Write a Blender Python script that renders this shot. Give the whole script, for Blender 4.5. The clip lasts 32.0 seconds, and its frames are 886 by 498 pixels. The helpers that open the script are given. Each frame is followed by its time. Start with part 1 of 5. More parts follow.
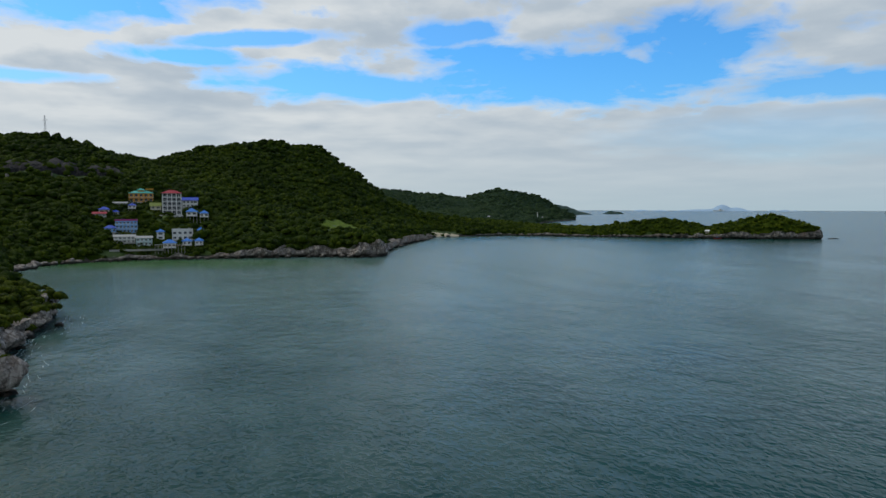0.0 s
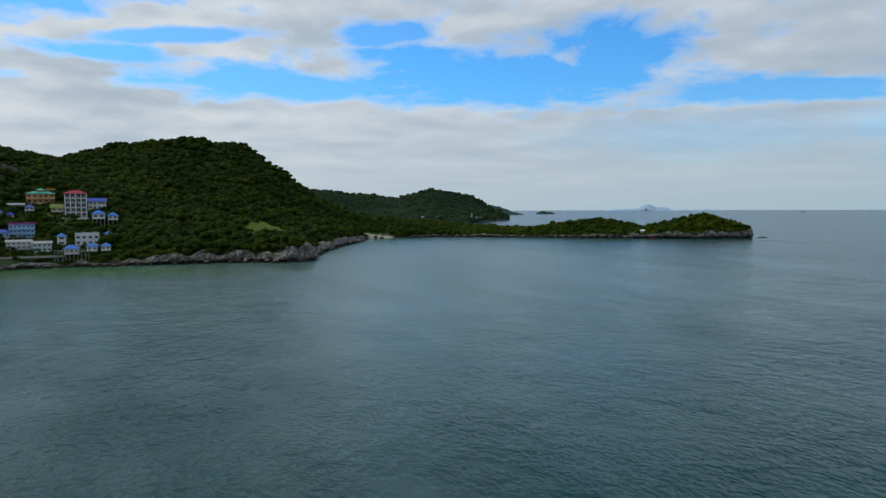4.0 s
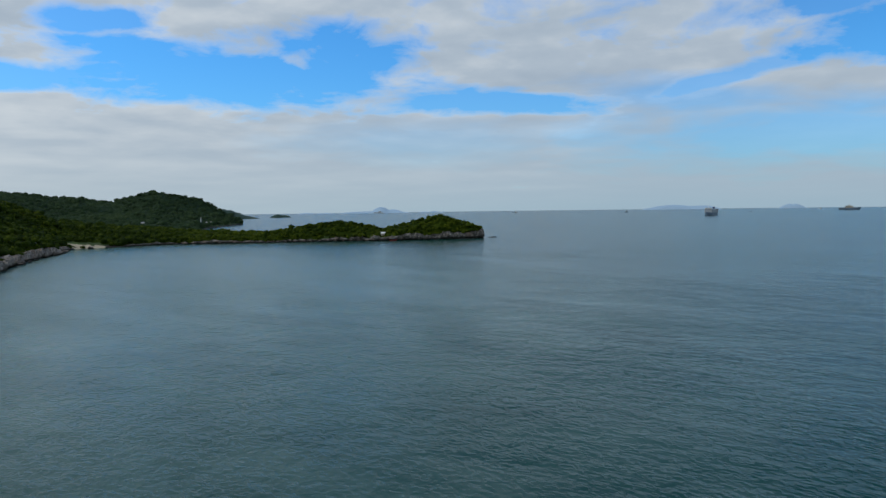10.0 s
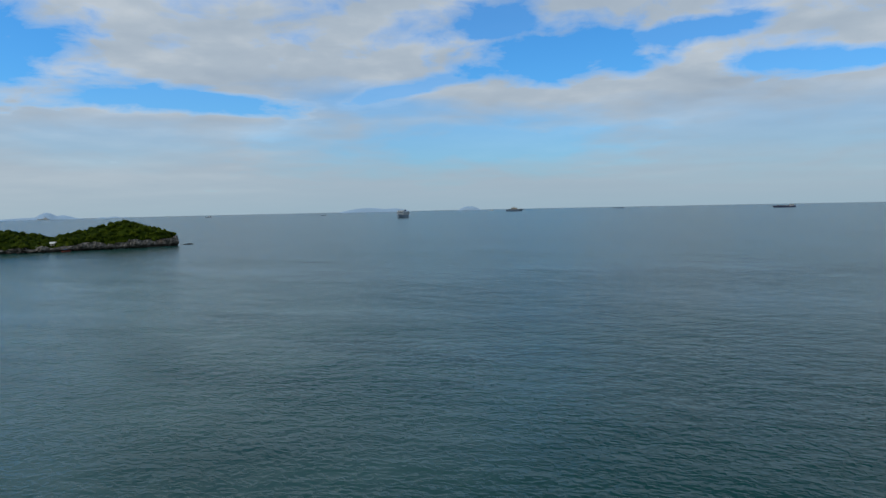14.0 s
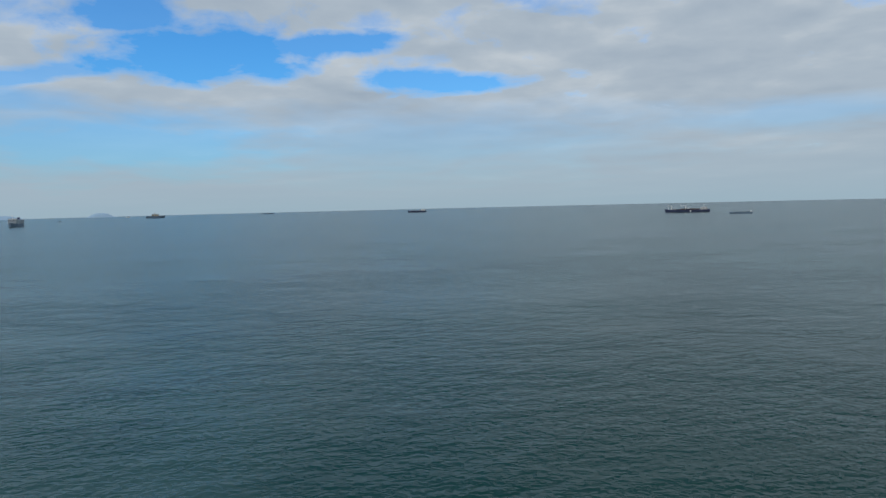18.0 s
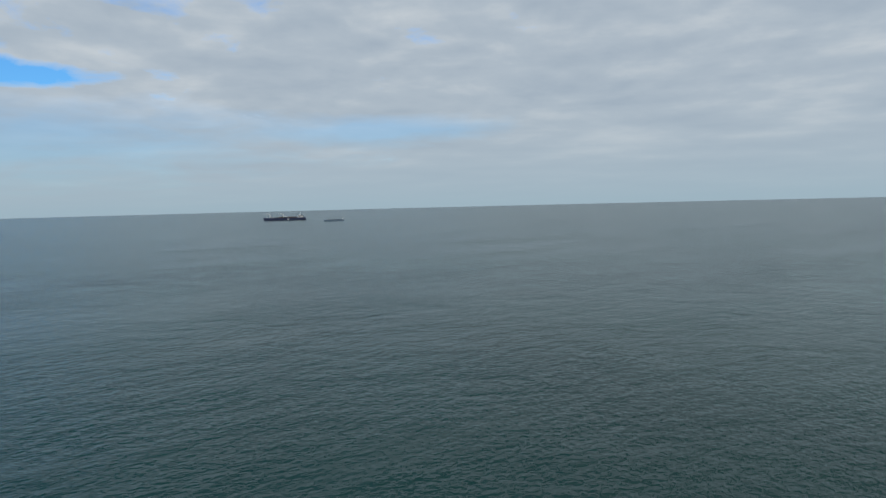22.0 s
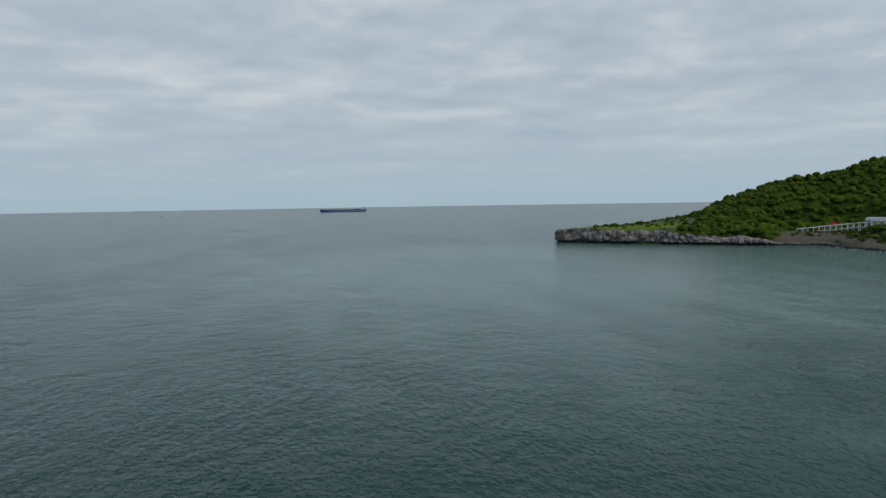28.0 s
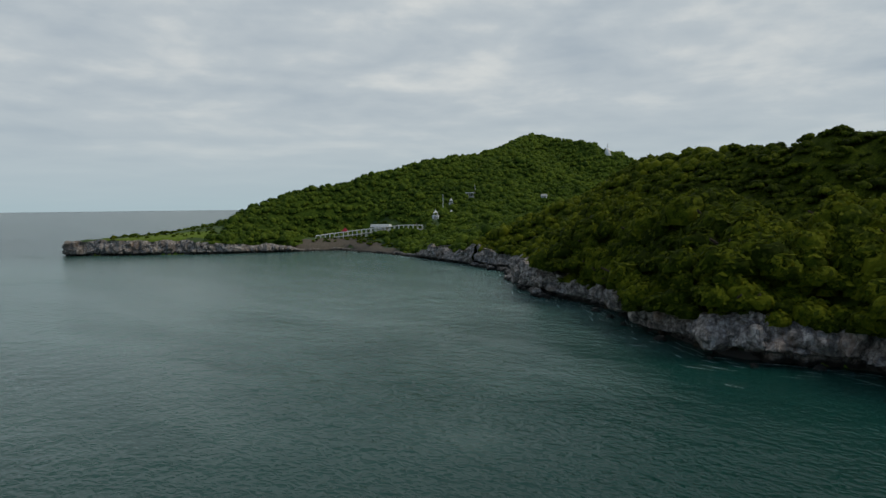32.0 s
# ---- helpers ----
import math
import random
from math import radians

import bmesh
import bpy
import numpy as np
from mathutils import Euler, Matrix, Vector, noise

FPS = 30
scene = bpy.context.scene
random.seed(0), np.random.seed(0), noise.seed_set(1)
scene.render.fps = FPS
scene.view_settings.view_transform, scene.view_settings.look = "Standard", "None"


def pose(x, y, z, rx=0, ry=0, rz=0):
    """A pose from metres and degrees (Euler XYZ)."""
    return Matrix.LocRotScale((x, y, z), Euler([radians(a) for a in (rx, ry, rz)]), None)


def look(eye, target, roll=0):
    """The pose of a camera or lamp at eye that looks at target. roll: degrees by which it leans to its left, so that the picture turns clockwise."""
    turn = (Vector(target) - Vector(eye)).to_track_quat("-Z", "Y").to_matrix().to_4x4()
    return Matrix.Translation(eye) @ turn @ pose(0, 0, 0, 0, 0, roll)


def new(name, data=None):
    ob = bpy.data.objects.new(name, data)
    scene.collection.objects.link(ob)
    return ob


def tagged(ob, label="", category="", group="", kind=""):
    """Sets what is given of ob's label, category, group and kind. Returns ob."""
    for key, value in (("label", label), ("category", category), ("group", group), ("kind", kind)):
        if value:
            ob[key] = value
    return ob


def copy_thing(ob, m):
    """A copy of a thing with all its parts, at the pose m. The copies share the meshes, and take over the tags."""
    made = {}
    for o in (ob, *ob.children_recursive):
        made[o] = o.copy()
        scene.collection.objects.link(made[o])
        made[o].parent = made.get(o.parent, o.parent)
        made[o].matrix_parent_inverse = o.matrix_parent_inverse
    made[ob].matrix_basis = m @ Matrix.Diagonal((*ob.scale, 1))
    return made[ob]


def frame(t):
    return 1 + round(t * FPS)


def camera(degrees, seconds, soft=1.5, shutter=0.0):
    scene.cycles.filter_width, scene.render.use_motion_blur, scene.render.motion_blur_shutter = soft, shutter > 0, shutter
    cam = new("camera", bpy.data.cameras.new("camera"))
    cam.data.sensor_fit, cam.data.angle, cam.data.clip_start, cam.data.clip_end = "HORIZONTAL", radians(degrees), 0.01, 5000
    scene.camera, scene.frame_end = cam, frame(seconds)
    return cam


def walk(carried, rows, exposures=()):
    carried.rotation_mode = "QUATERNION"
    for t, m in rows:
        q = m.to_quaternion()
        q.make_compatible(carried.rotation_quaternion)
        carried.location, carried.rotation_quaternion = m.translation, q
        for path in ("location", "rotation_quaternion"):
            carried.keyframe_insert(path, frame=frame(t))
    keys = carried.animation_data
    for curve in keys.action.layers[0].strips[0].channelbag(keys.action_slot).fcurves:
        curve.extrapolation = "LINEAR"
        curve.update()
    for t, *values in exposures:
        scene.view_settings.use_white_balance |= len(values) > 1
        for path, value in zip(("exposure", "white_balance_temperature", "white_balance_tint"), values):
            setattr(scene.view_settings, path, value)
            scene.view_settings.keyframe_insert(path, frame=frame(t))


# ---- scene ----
cam = camera(65.19, 32.0, soft=1.5)
PATH = [  # seconds, x, y, z, turn to the left, pitch, roll
    (0, -0.00, -0.00, 30.00, 0.000, -3.520, 0.008), (0.5, -0.08, 2.84, 29.97, -0.649, -3.533, -0.024),
    (1, -0.15, 5.67, 29.93, -1.313, -3.529, -0.069), (1.5, -0.19, 8.52, 29.91, -1.934, -3.546, -0.090),
    (2, -0.22, 11.36, 29.88, -2.614, -3.523, -0.127), (2.5, -0.23, 14.20, 29.85, -3.295, -3.502, -0.142),
    (3, -0.24, 17.04, 29.83, -3.984, -3.494, -0.174), (3.5, -0.24, 19.86, 29.82, -4.690, -3.483, -0.192),
    (5.5, 0.02, 30.75, 29.81, -8.642, -3.428, -0.313), (6, 0.28, 33.25, 29.81, -9.788, -3.410, -0.322),
    (6.5, 0.56, 35.70, 29.81, -11.201, -3.428, -0.365), (7, 0.86, 38.09, 29.80, -13.051, -3.446, -0.416),
    (7.5, 1.19, 40.43, 29.79, -15.181, -3.438, -0.443), (8, 1.56, 42.71, 29.79, -17.292, -3.434, -0.479),
    (8.5, 1.97, 44.92, 29.78, -19.413, -3.432, -0.532), (9, 2.41, 47.07, 29.77, -21.529, -3.401, -0.593),
    (9.5, 2.87, 49.16, 29.76, -24.186, -3.404, -0.670), (10, 3.34, 51.18, 29.75, -27.151, -3.400, -0.740),
    (10.5, 3.81, 53.13, 29.74, -30.073, -3.406, -0.801), (11, 4.29, 55.02, 29.73, -32.979, -3.409, -0.830),
    (11.5, 4.78, 56.85, 29.71, -35.929, -3.393, -0.913), (12, 5.28, 58.62, 29.70, -38.879, -3.416, -0.932),
    (12.5, 5.80, 60.35, 29.69, -41.825, -3.415, -0.939), (13, 6.31, 62.03, 29.68, -45.041, -3.443, -1.053),
    (13.5, 6.83, 63.67, 29.67, -48.391, -3.464, -1.163), (14, 7.34, 65.29, 29.67, -51.786, -3.515, -1.199),
    (14.5, 7.85, 66.87, 29.66, -55.233, -3.542, -1.304), (16.5, 9.67, 72.60, 29.61, -69.248, -3.635, -1.368),
    (17, 10.17, 73.87, 29.61, -72.887, -3.666, -1.359), (17.5, 10.68, 75.11, 29.61, -76.551, -3.659, -1.412),
    (18, 11.21, 76.33, 29.61, -80.289, -3.674, -1.375), (18.5, 11.75, 77.51, 29.62, -84.165, -3.679, -1.402),
    (19, 12.30, 78.64, 29.62, -88.159, -3.698, -1.421), (19.5, 12.87, 79.72, 29.63, -92.334, -3.695, -1.417),
    (20, 13.45, 80.73, 29.64, -96.386, -3.694, -1.429), (20.5, 14.05, 81.67, 29.65, -100.474, -3.711, -1.414),
    (21, 14.66, 82.54, 29.65, -104.563, -3.725, -1.407), (21.5, 15.28, 83.31, 29.66, -108.647, -3.718, -1.358),
    (22, 15.91, 83.99, 29.66, -112.824, -3.772, -1.413), (22.5, 16.55, 84.57, 29.66, -117.022, -3.788, -1.404),
    (23, 17.21, 85.04, 29.67, -121.182, -3.817, -1.375), (23.5, 17.88, 85.40, 29.67, -125.534, -3.840, -1.386),
    (24, 18.56, 85.64, 29.68, -130.139, -3.882, -1.376), (24.5, 19.26, 85.77, 29.68, -135.005, -3.904, -1.340),
    (25, 19.98, 85.77, 29.69, -139.710, -3.896, -1.303), (25.5, 20.73, 85.67, 29.70, -144.451, -3.921, -1.258),
    (27.5, 24.27, 82.36, 29.80, -164.452, -3.874, -1.045), (28, 25.35, 80.84, 29.83, -169.404, -3.861, -0.923),
    (28.5, 26.47, 79.20, 29.86, -174.358, -3.865, -0.841), (29, 27.62, 77.46, 29.89, -179.342, -3.864, -0.763),
    (29.5, 28.79, 75.63, 29.93, -184.344, -3.844, -0.759), (30, 29.98, 73.69, 29.97, -189.398, -3.840, -0.759),
    (30.5, 31.17, 71.67, 30.02, -194.353, -3.810, -0.776), (31, 32.36, 69.58, 30.08, -199.408, -3.805, -0.708),
    (31.5, 33.54, 67.45, 30.13, -204.556, -3.767, -0.636), (32, 34.73, 65.30, 30.19, -208.476, -3.716, -0.536),
]


def aim(x, y, z, turn, pitch, roll):
    a, p = radians(turn), radians(pitch)
    ahead = Vector((-math.sin(a) * math.cos(p), math.cos(a) * math.cos(p), math.sin(p)))
    return look((x, y, z), Vector((x, y, z)) + ahead, roll)


walk(cam, [(t, aim(*row)) for t, *row in PATH], exposures=[(0.0, 0.03, 6550, 10), (4.0, 0.0, 6400, 10), (10.0, -0.09, 6300, 10), (16.0, -0.12, 6350, 10), (22.0, -0.08, 6500, 10), (28.0, -0.02, 6600, 10), (32.0, 0.03, 7000, 10)])

# ---- light: a bright, broken overcast sky and a weak, hazy sun ----
SUN_EL, SUN_AZ = radians(52), radians(300)   # azimuth from +y towards +x


def mathn(nt, op, a, b=None, c=None, clamp=False):
    n = nt.nodes.new("ShaderNodeMath")
    n.operation, n.use_clamp = op, clamp
    for k, v in enumerate((a, b, c)):
        if v is None:
            continue
        if isinstance(v, (int, float)):
            n.inputs[k].default_value = v
        else:
            nt.links.new(v, n.inputs[k])
    return n.outputs[0]


def mixc(nt, fac, a, b, mode="MIX"):
    n = nt.nodes.new("ShaderNodeMix")
    n.data_type, n.blend_type = "RGBA", mode
    for k, v in ((0, fac), (6, a), (7, b)):
        if isinstance(v, tuple):
            n.inputs[k].default_value = (*v, 1)
        elif isinstance(v, (int, float)):
            n.inputs[k].default_value = v
        else:
            nt.links.new(v, n.inputs[k])
    return n.outputs[2]


def ramp(nt, fac, stops):
    n = nt.nodes.new("ShaderNodeValToRGB")
    e = n.color_ramp.elements
    while len(e) < len(stops):
        e.new(0.5)
    for k, (p, c) in enumerate(stops):
        e[k].position = p
        e[k].color = (*c, 1) if isinstance(c, tuple) else (c, c, c, 1)
    nt.links.new(fac, n.inputs[0])
    return n.outputs[0]


def noisen(nt, vec, scale, detail=4.0, rough=0.55, dist=0.0):
    n = nt.nodes.new("ShaderNodeTexNoise")
    n.inputs["Scale"].default_value, n.inputs["Detail"].default_value = scale, detail
    n.inputs["Roughness"].default_value, n.inputs["Distortion"].default_value = rough, dist
    if vec is not None:
        nt.links.new(vec, n.inputs["Vector"])
    return n.outputs[0]


def scaled(nt, vec, sx, sy, sz, off=(0, 0, 0), rot=(0, 0, 0)):
    n = nt.nodes.new("ShaderNodeMapping")
    n.inputs["Scale"].default_value = (sx, sy, sz)
    n.inputs["Location"].default_value = off
    n.inputs["Rotation"].default_value = rot
    nt.links.new(vec, n.inputs["Vector"])
    return n.outputs[0]


def build_sky():
    world = bpy.data.worlds.new("sky")
    scene.world = world
    world.use_nodes = True
    nt = world.node_tree
    nt.nodes.clear()
    out = nt.nodes.new("ShaderNodeOutputWorld")
    bg = nt.nodes.new("ShaderNodeBackground")
    nt.links.new(bg.outputs[0], out.inputs[0])
    sky = nt.nodes.new("ShaderNodeTexSky")
    sky.sky_type, sky.sun_disc = "NISHITA", False
    sky.sun_elevation, sky.sun_rotation = SUN_EL, SUN_AZ
    sky.air_density, sky.dust_density, sky.ozone_density = 1.0, 0.6, 2.5
    geo = nt.nodes.new("ShaderNodeTexCoord").outputs["Generated"]
    sep = nt.nodes.new("ShaderNodeSeparateXYZ")
    nt.links.new(geo, sep.inputs[0])
    dx, dy, dz = sep.outputs
    up = mathn(nt, "MAXIMUM", dz, 0.0)
    # bearing from north, counted so that its jump lies over the land in the west
    ca, sa = math.cos(radians(SKY_MID)), math.sin(radians(SKY_MID))
    east = mathn(nt, "SUBTRACT", mathn(nt, "MULTIPLY", dx, ca), mathn(nt, "MULTIPLY", dy, sa))
    north = mathn(nt, "ADD", mathn(nt, "MULTIPLY", dx, sa), mathn(nt, "MULTIPLY", dy, ca))
    az = mathn(nt, "ADD", mathn(nt, "MULTIPLY", mathn(nt, "ARCTAN2", east, north), 57.29578), SKY_MID)
    el = mathn(nt, "MULTIPLY", mathn(nt, "ARCSINE", dz), 57.29578)
    # the cloud deck lies level, so clouds flatten towards the horizon
    flat = mathn(nt, "MULTIPLY", mathn(nt, "LOGARITHM", mathn(nt, "ADD", mathn(nt, "MAXIMUM", el, 0.0), 4.0), math.e), 30.0)
    com = nt.nodes.new("ShaderNodeCombineXYZ")
    nt.links.new(az, com.inputs[0])
    nt.links.new(flat, com.inputs[1])
    deck = com.outputs[0]
    big = noisen(nt, scaled(nt, deck, 0.07, 0.085, 1, off=(3, 1, 0)), 1.0, 3.0, 0.5, 0.4)
    mid = noisen(nt, scaled(nt, deck, 0.19, 0.24, 1), 1.0, 8.0, 0.58, 0.3)
    soft = noisen(nt, scaled(nt, deck, 0.13, 0.19, 1, off=(8, 2, 0)), 1.0, 5.0, 0.5, 0.2)
    under = noisen(nt, scaled(nt, deck, 0.13, 0.19, 1, off=(8.04, 1.68, 0)), 1.0, 5.0, 0.5, 0.2)
    streak = noisen(nt, scaled(nt, deck, 0.045, 0.20, 1, off=(1, 6, 0)), 1.0, 5.0, 0.5, 0.5)
    wob = mathn(nt, "ADD", mathn(nt, "MULTIPLY", mathn(nt, "SUBTRACT", big, 0.5), 1.1), mathn(nt, "MULTIPLY", mathn(nt, "SUBTRACT", mid, 0.5), 2.3))
    wob = mathn(nt, "ADD", wob, mathn(nt, "MULTIPLY", mathn(nt, "SUBTRACT", streak, 0.5), 0.9))

    def openings(gaps, wobble, stops):
        found = None
        for ga, ge, ra, re, slope, deep in gaps:
            du = mathn(nt, "SUBTRACT", az, ga)
            de = mathn(nt, "SUBTRACT", mathn(nt, "SUBTRACT", el, ge), mathn(nt, "MULTIPLY", du, slope))
            u, w = mathn(nt, "DIVIDE", du, ra), mathn(nt, "DIVIDE", de, re)
            far = mathn(nt, "SQRT", mathn(nt, "ADD", mathn(nt, "MULTIPLY", u, u), mathn(nt, "MULTIPLY", w, w)))
            hole = mathn(nt, "MULTIPLY", ramp(nt, mathn(nt, "ADD", mathn(nt, "SUBTRACT", 1.25, far), mathn(nt, "MULTIPLY", wob, wobble)), stops), deep)
            found = hole if found is None else mathn(nt, "MAXIMUM", found, hole)
        return found

    clear_air = openings(SKY_GAPS, 1.0, [(0.0, 0.0), (0.22, 0.45), (0.62, 1.0)])
    veil = openings(SKY_THIN, 0.6, [(0.0, 0.0), (0.9, 1.0)])
    dense = mathn(nt, "SUBTRACT", 1.0, mathn(nt, "MAXIMUM", clear_air, veil), clamp=True)
    # tops catch the light, bases stay grey; low down the deck draws out into streaks
    relief = mathn(nt, "MULTIPLY", mathn(nt, "SUBTRACT", soft, under), 0.8)
    lum = mathn(nt, "ADD", relief, mathn(nt, "MULTIPLY", mathn(nt, "SUBTRACT", big, 0.5), 0.9))
    lum = mathn(nt, "ADD", lum, mathn(nt, "MULTIPLY", mathn(nt, "SUBTRACT", streak, 0.5), 0.45))
    lum = mathn(nt, "ADD", lum, mathn(nt, "MULTIPLY", mathn(nt, "SUBTRACT", mid, 0.5), 0.35))
    lum = mathn(nt, "MULTIPLY", lum, ramp(nt, mathn(nt, "DIVIDE", el, 20.0), [(0.05, 0.25), (0.45, 1.0)]))
    lum = mathn(nt, "ADD", lum, mathn(nt, "MULTIPLY", clear_air, 0.42))
    # the northern sky is the brighter one, and its haze the paler
    bright = ramp(nt, mathn(nt, "DIVIDE", mathn(nt, "ADD", az, 90.0), 200.0), [(0.30, 1.0), (0.66, 0.0)])
    lum = mathn(nt, "MULTIPLY", lum, mathn(nt, "ADD", mathn(nt, "MULTIPLY", bright, 0.3), 0.75))
    lum = mathn(nt, "ADD", mathn(nt, "ADD", lum, 0.48), mathn(nt, "MULTIPLY", bright, 0.22))
    white = ramp(nt, lum, [(0.25, CLOUD_DARK), (0.50, CLOUD_MID), (0.80, CLOUD_LIGHT)])
    blue = mixc(nt, 1.0, mixc(nt, 1.0, sky.outputs[0], (0.1, 0.1, 0.1), "MULTIPLY"), SKY_TINT, "MULTIPLY")
    body = mixc(nt, dense, blue, white)
    # haze thickens down to the horizon
    hz = mathn(nt, "POWER", mathn(nt, "SUBTRACT", 1.0, up, clamp=True), 16.0)
    hazy = mixc(nt, mathn(nt, "MULTIPLY", hz, 0.80), body, mixc(nt, bright, HAZE, HAZE_NORTH))
    # below the level the far sea goes on
    low = mathn(nt, "LESS_THAN", dz, -0.0056)
    nt.links.new(mixc(nt, low, hazy, FAR_SEA), bg.inputs[0])
    bg.inputs[1].default_value = 1.0
    sun = new("sun", bpy.data.lights.new("sun", "SUN"))
    sun.data.energy, sun.data.angle, sun.data.color = SUN_POWER, radians(30), (1.0, 0.95, 0.87)
    d = Vector((math.sin(SUN_AZ) * math.cos(SUN_EL), math.cos(SUN_AZ) * math.cos(SUN_EL), math.sin(SUN_EL)))
    sun.matrix_world = look(d * 100, (0, 0, 0))


SKY_MID = 104.0
SKY_GAPS = [  # where the blue shows through: bearing, height, half width and half height in degrees, slope, and how clear
    (11, 10.5, 15, 2.6, -0.03, 1.0), (19, 11.6, 7, 3.2, 0.0, 1.0), (-9, 9.7, 12, 1.3, 0.02, 0.95), (-20, 11.3, 6, 0.7, 0.0, 0.95), (31, 8.5, 10, 1.0, -0.02, 0.95),
    (-25, 14.8, 8, 1.6, 0.1, 0.95), (-30, 9.2, 5, 0.5, 0.03, 0.8), (1, 13.8, 4, 1.0, 0.1, 0.95), (-14, 13.0, 7, 0.6, 0.1, 0.9),
    # the last, widest opening is out of view, added to darken the sea's reflections
    (61, 12.4, 8, 2.6, 0.0, 1.0), (57, 14.4, 5, 2.0, 0.0, 0.95), (71, 12.8, 6, 0.9, 0.05, 0.95), (80.5, 9.8, 6, 0.95, 0.0, 0.95), (49, 9.4, 5, 0.8, 0.2, 0.8), (50, 48, 75, 26, 0, 0.85)]
SKY_THIN = [(46, 8.4, 9, 1.6, -0.1, 0.6), (54, 5.0, 18, 2.8, 0.0, 0.7), (78, 5.0, 22, 3.2, 0.0, 0.3), (26, 5.4, 13, 2.0, 0.0, 0.3), (107, 6.0, 10, 1.3, 0.0, 0.3)]
SKY_TINT = (0.42, 1.12, 1.66)
CLOUD_DARK, CLOUD_MID, CLOUD_LIGHT = (0.36, 0.44, 0.53), (0.45, 0.525, 0.60), (0.66, 0.705, 0.735)
HAZE, HAZE_NORTH, FAR_SEA = (0.34, 0.475, 0.555), (0.50, 0.58, 0.60), (0.15, 0.20, 0.235)
SUN_POWER = 1.5
build_sky()


# ---- materials ----
MATS = {}


def material(name):
    """A cleared node material and its handles: tree, shader and object coordinates."""
    m = bpy.data.materials.new(name)
    m.use_nodes = True
    nt = m.node_tree
    bsdf = nt.nodes["Principled BSDF"]
    pos = nt.nodes.new("ShaderNodeNewGeometry").outputs["Position"]
    MATS[name] = m
    return m, nt, bsdf, pos


def bump(nt, bsdf, height, strength, dist):
    n = nt.nodes.new("ShaderNodeBump")
    n.inputs["Strength"].default_value, n.inputs["Distance"].default_value = strength, dist
    nt.links.new(height, n.inputs["Height"])
    nt.links.new(n.outputs[0], bsdf.inputs["Normal"])


def leaf_material(name, dark, mid, light, tree_scale, tuft=0.12):
    m, nt, b, pos = material(name)
    isl = nt.nodes.new("ShaderNodeNewGeometry").outputs["Random Per Island"]
    obj = nt.nodes.new("ShaderNodeObjectInfo").outputs["Random"]
    n1 = noisen(nt, pos, tree_scale, 2.0)
    n2 = noisen(nt, pos, tree_scale * 0.13, 3.0)
    n3 = noisen(nt, pos, 1.5, 3.0, 0.6)
    f = mathn(nt, "ADD", mathn(nt, "MULTIPLY", n1, 0.45), mathn(nt, "MULTIPLY", n2, 0.40))
    f = mathn(nt, "ADD", f, mathn(nt, "SUBTRACT", mathn(nt, "MULTIPLY", n3, 0.7), 0.275))
    f = mathn(nt, "ADD", f, mathn(nt, "MULTIPLY", mathn(nt, "SUBTRACT", isl, 0.5), tuft))
    f = mathn(nt, "ADD", f, mathn(nt, "MULTIPLY", mathn(nt, "SUBTRACT", obj, 0.5), 0.12))
    nt.links.new(ramp(nt, f, [(0.30, dark), (0.50, mid), (0.70, light)]), b.inputs["Base Color"])
    b.inputs["Roughness"].default_value = 0.7
    b.inputs["Specular IOR Level"].default_value = 0.04
    bump(nt, b, noisen(nt, pos, 2.6, 4.0, 0.7), 0.8, 0.4)
    thin = nt.nodes.new("ShaderNodeBsdfTranslucent")
    nt.links.new(b.inputs["Base Color"].links[0].from_socket, thin.inputs[0])
    mix = nt.nodes.new("ShaderNodeMixShader")
    mix.inputs[0].default_value = 0.3
    nt.links.new(b.outputs[0], mix.inputs[1])
    nt.links.new(thin.outputs[0], mix.inputs[2])
    nt.links.new(mix.outputs[0], nt.nodes["Material Output"].inputs[0])
    return m


def plain(name, color, rough=0.6, var=0.12, scale=1.5, metal=0.0, bumpy=0.0):
    m, nt, b, pos = material(name)
    n = noisen(nt, pos, scale, 5.0, 0.6)
    lo = tuple(c * (1 - var) for c in color)
    hi = tuple(min(1, c * (1 + var)) for c in color)
    streak = noisen(nt, scaled(nt, pos, 1.2, 1.2, 0.15), scale * 0.8, 4.0)
    mixed = mathn(nt, "ADD", mathn(nt, "MULTIPLY", n, 0.6), mathn(nt, "MULTIPLY", streak, 0.4))
    nt.links.new(ramp(nt, mixed, [(0.32, lo), (0.68, hi)]), b.inputs["Base Color"])
    b.inputs["Roughness"].default_value, b.inputs["Metallic"].default_value = rough, metal
    b.inputs["Specular IOR Level"].default_value = 0.5 if rough < 0.3 else 0.15
    if bumpy:
        bump(nt, b, n, bumpy, 0.1)
    return m


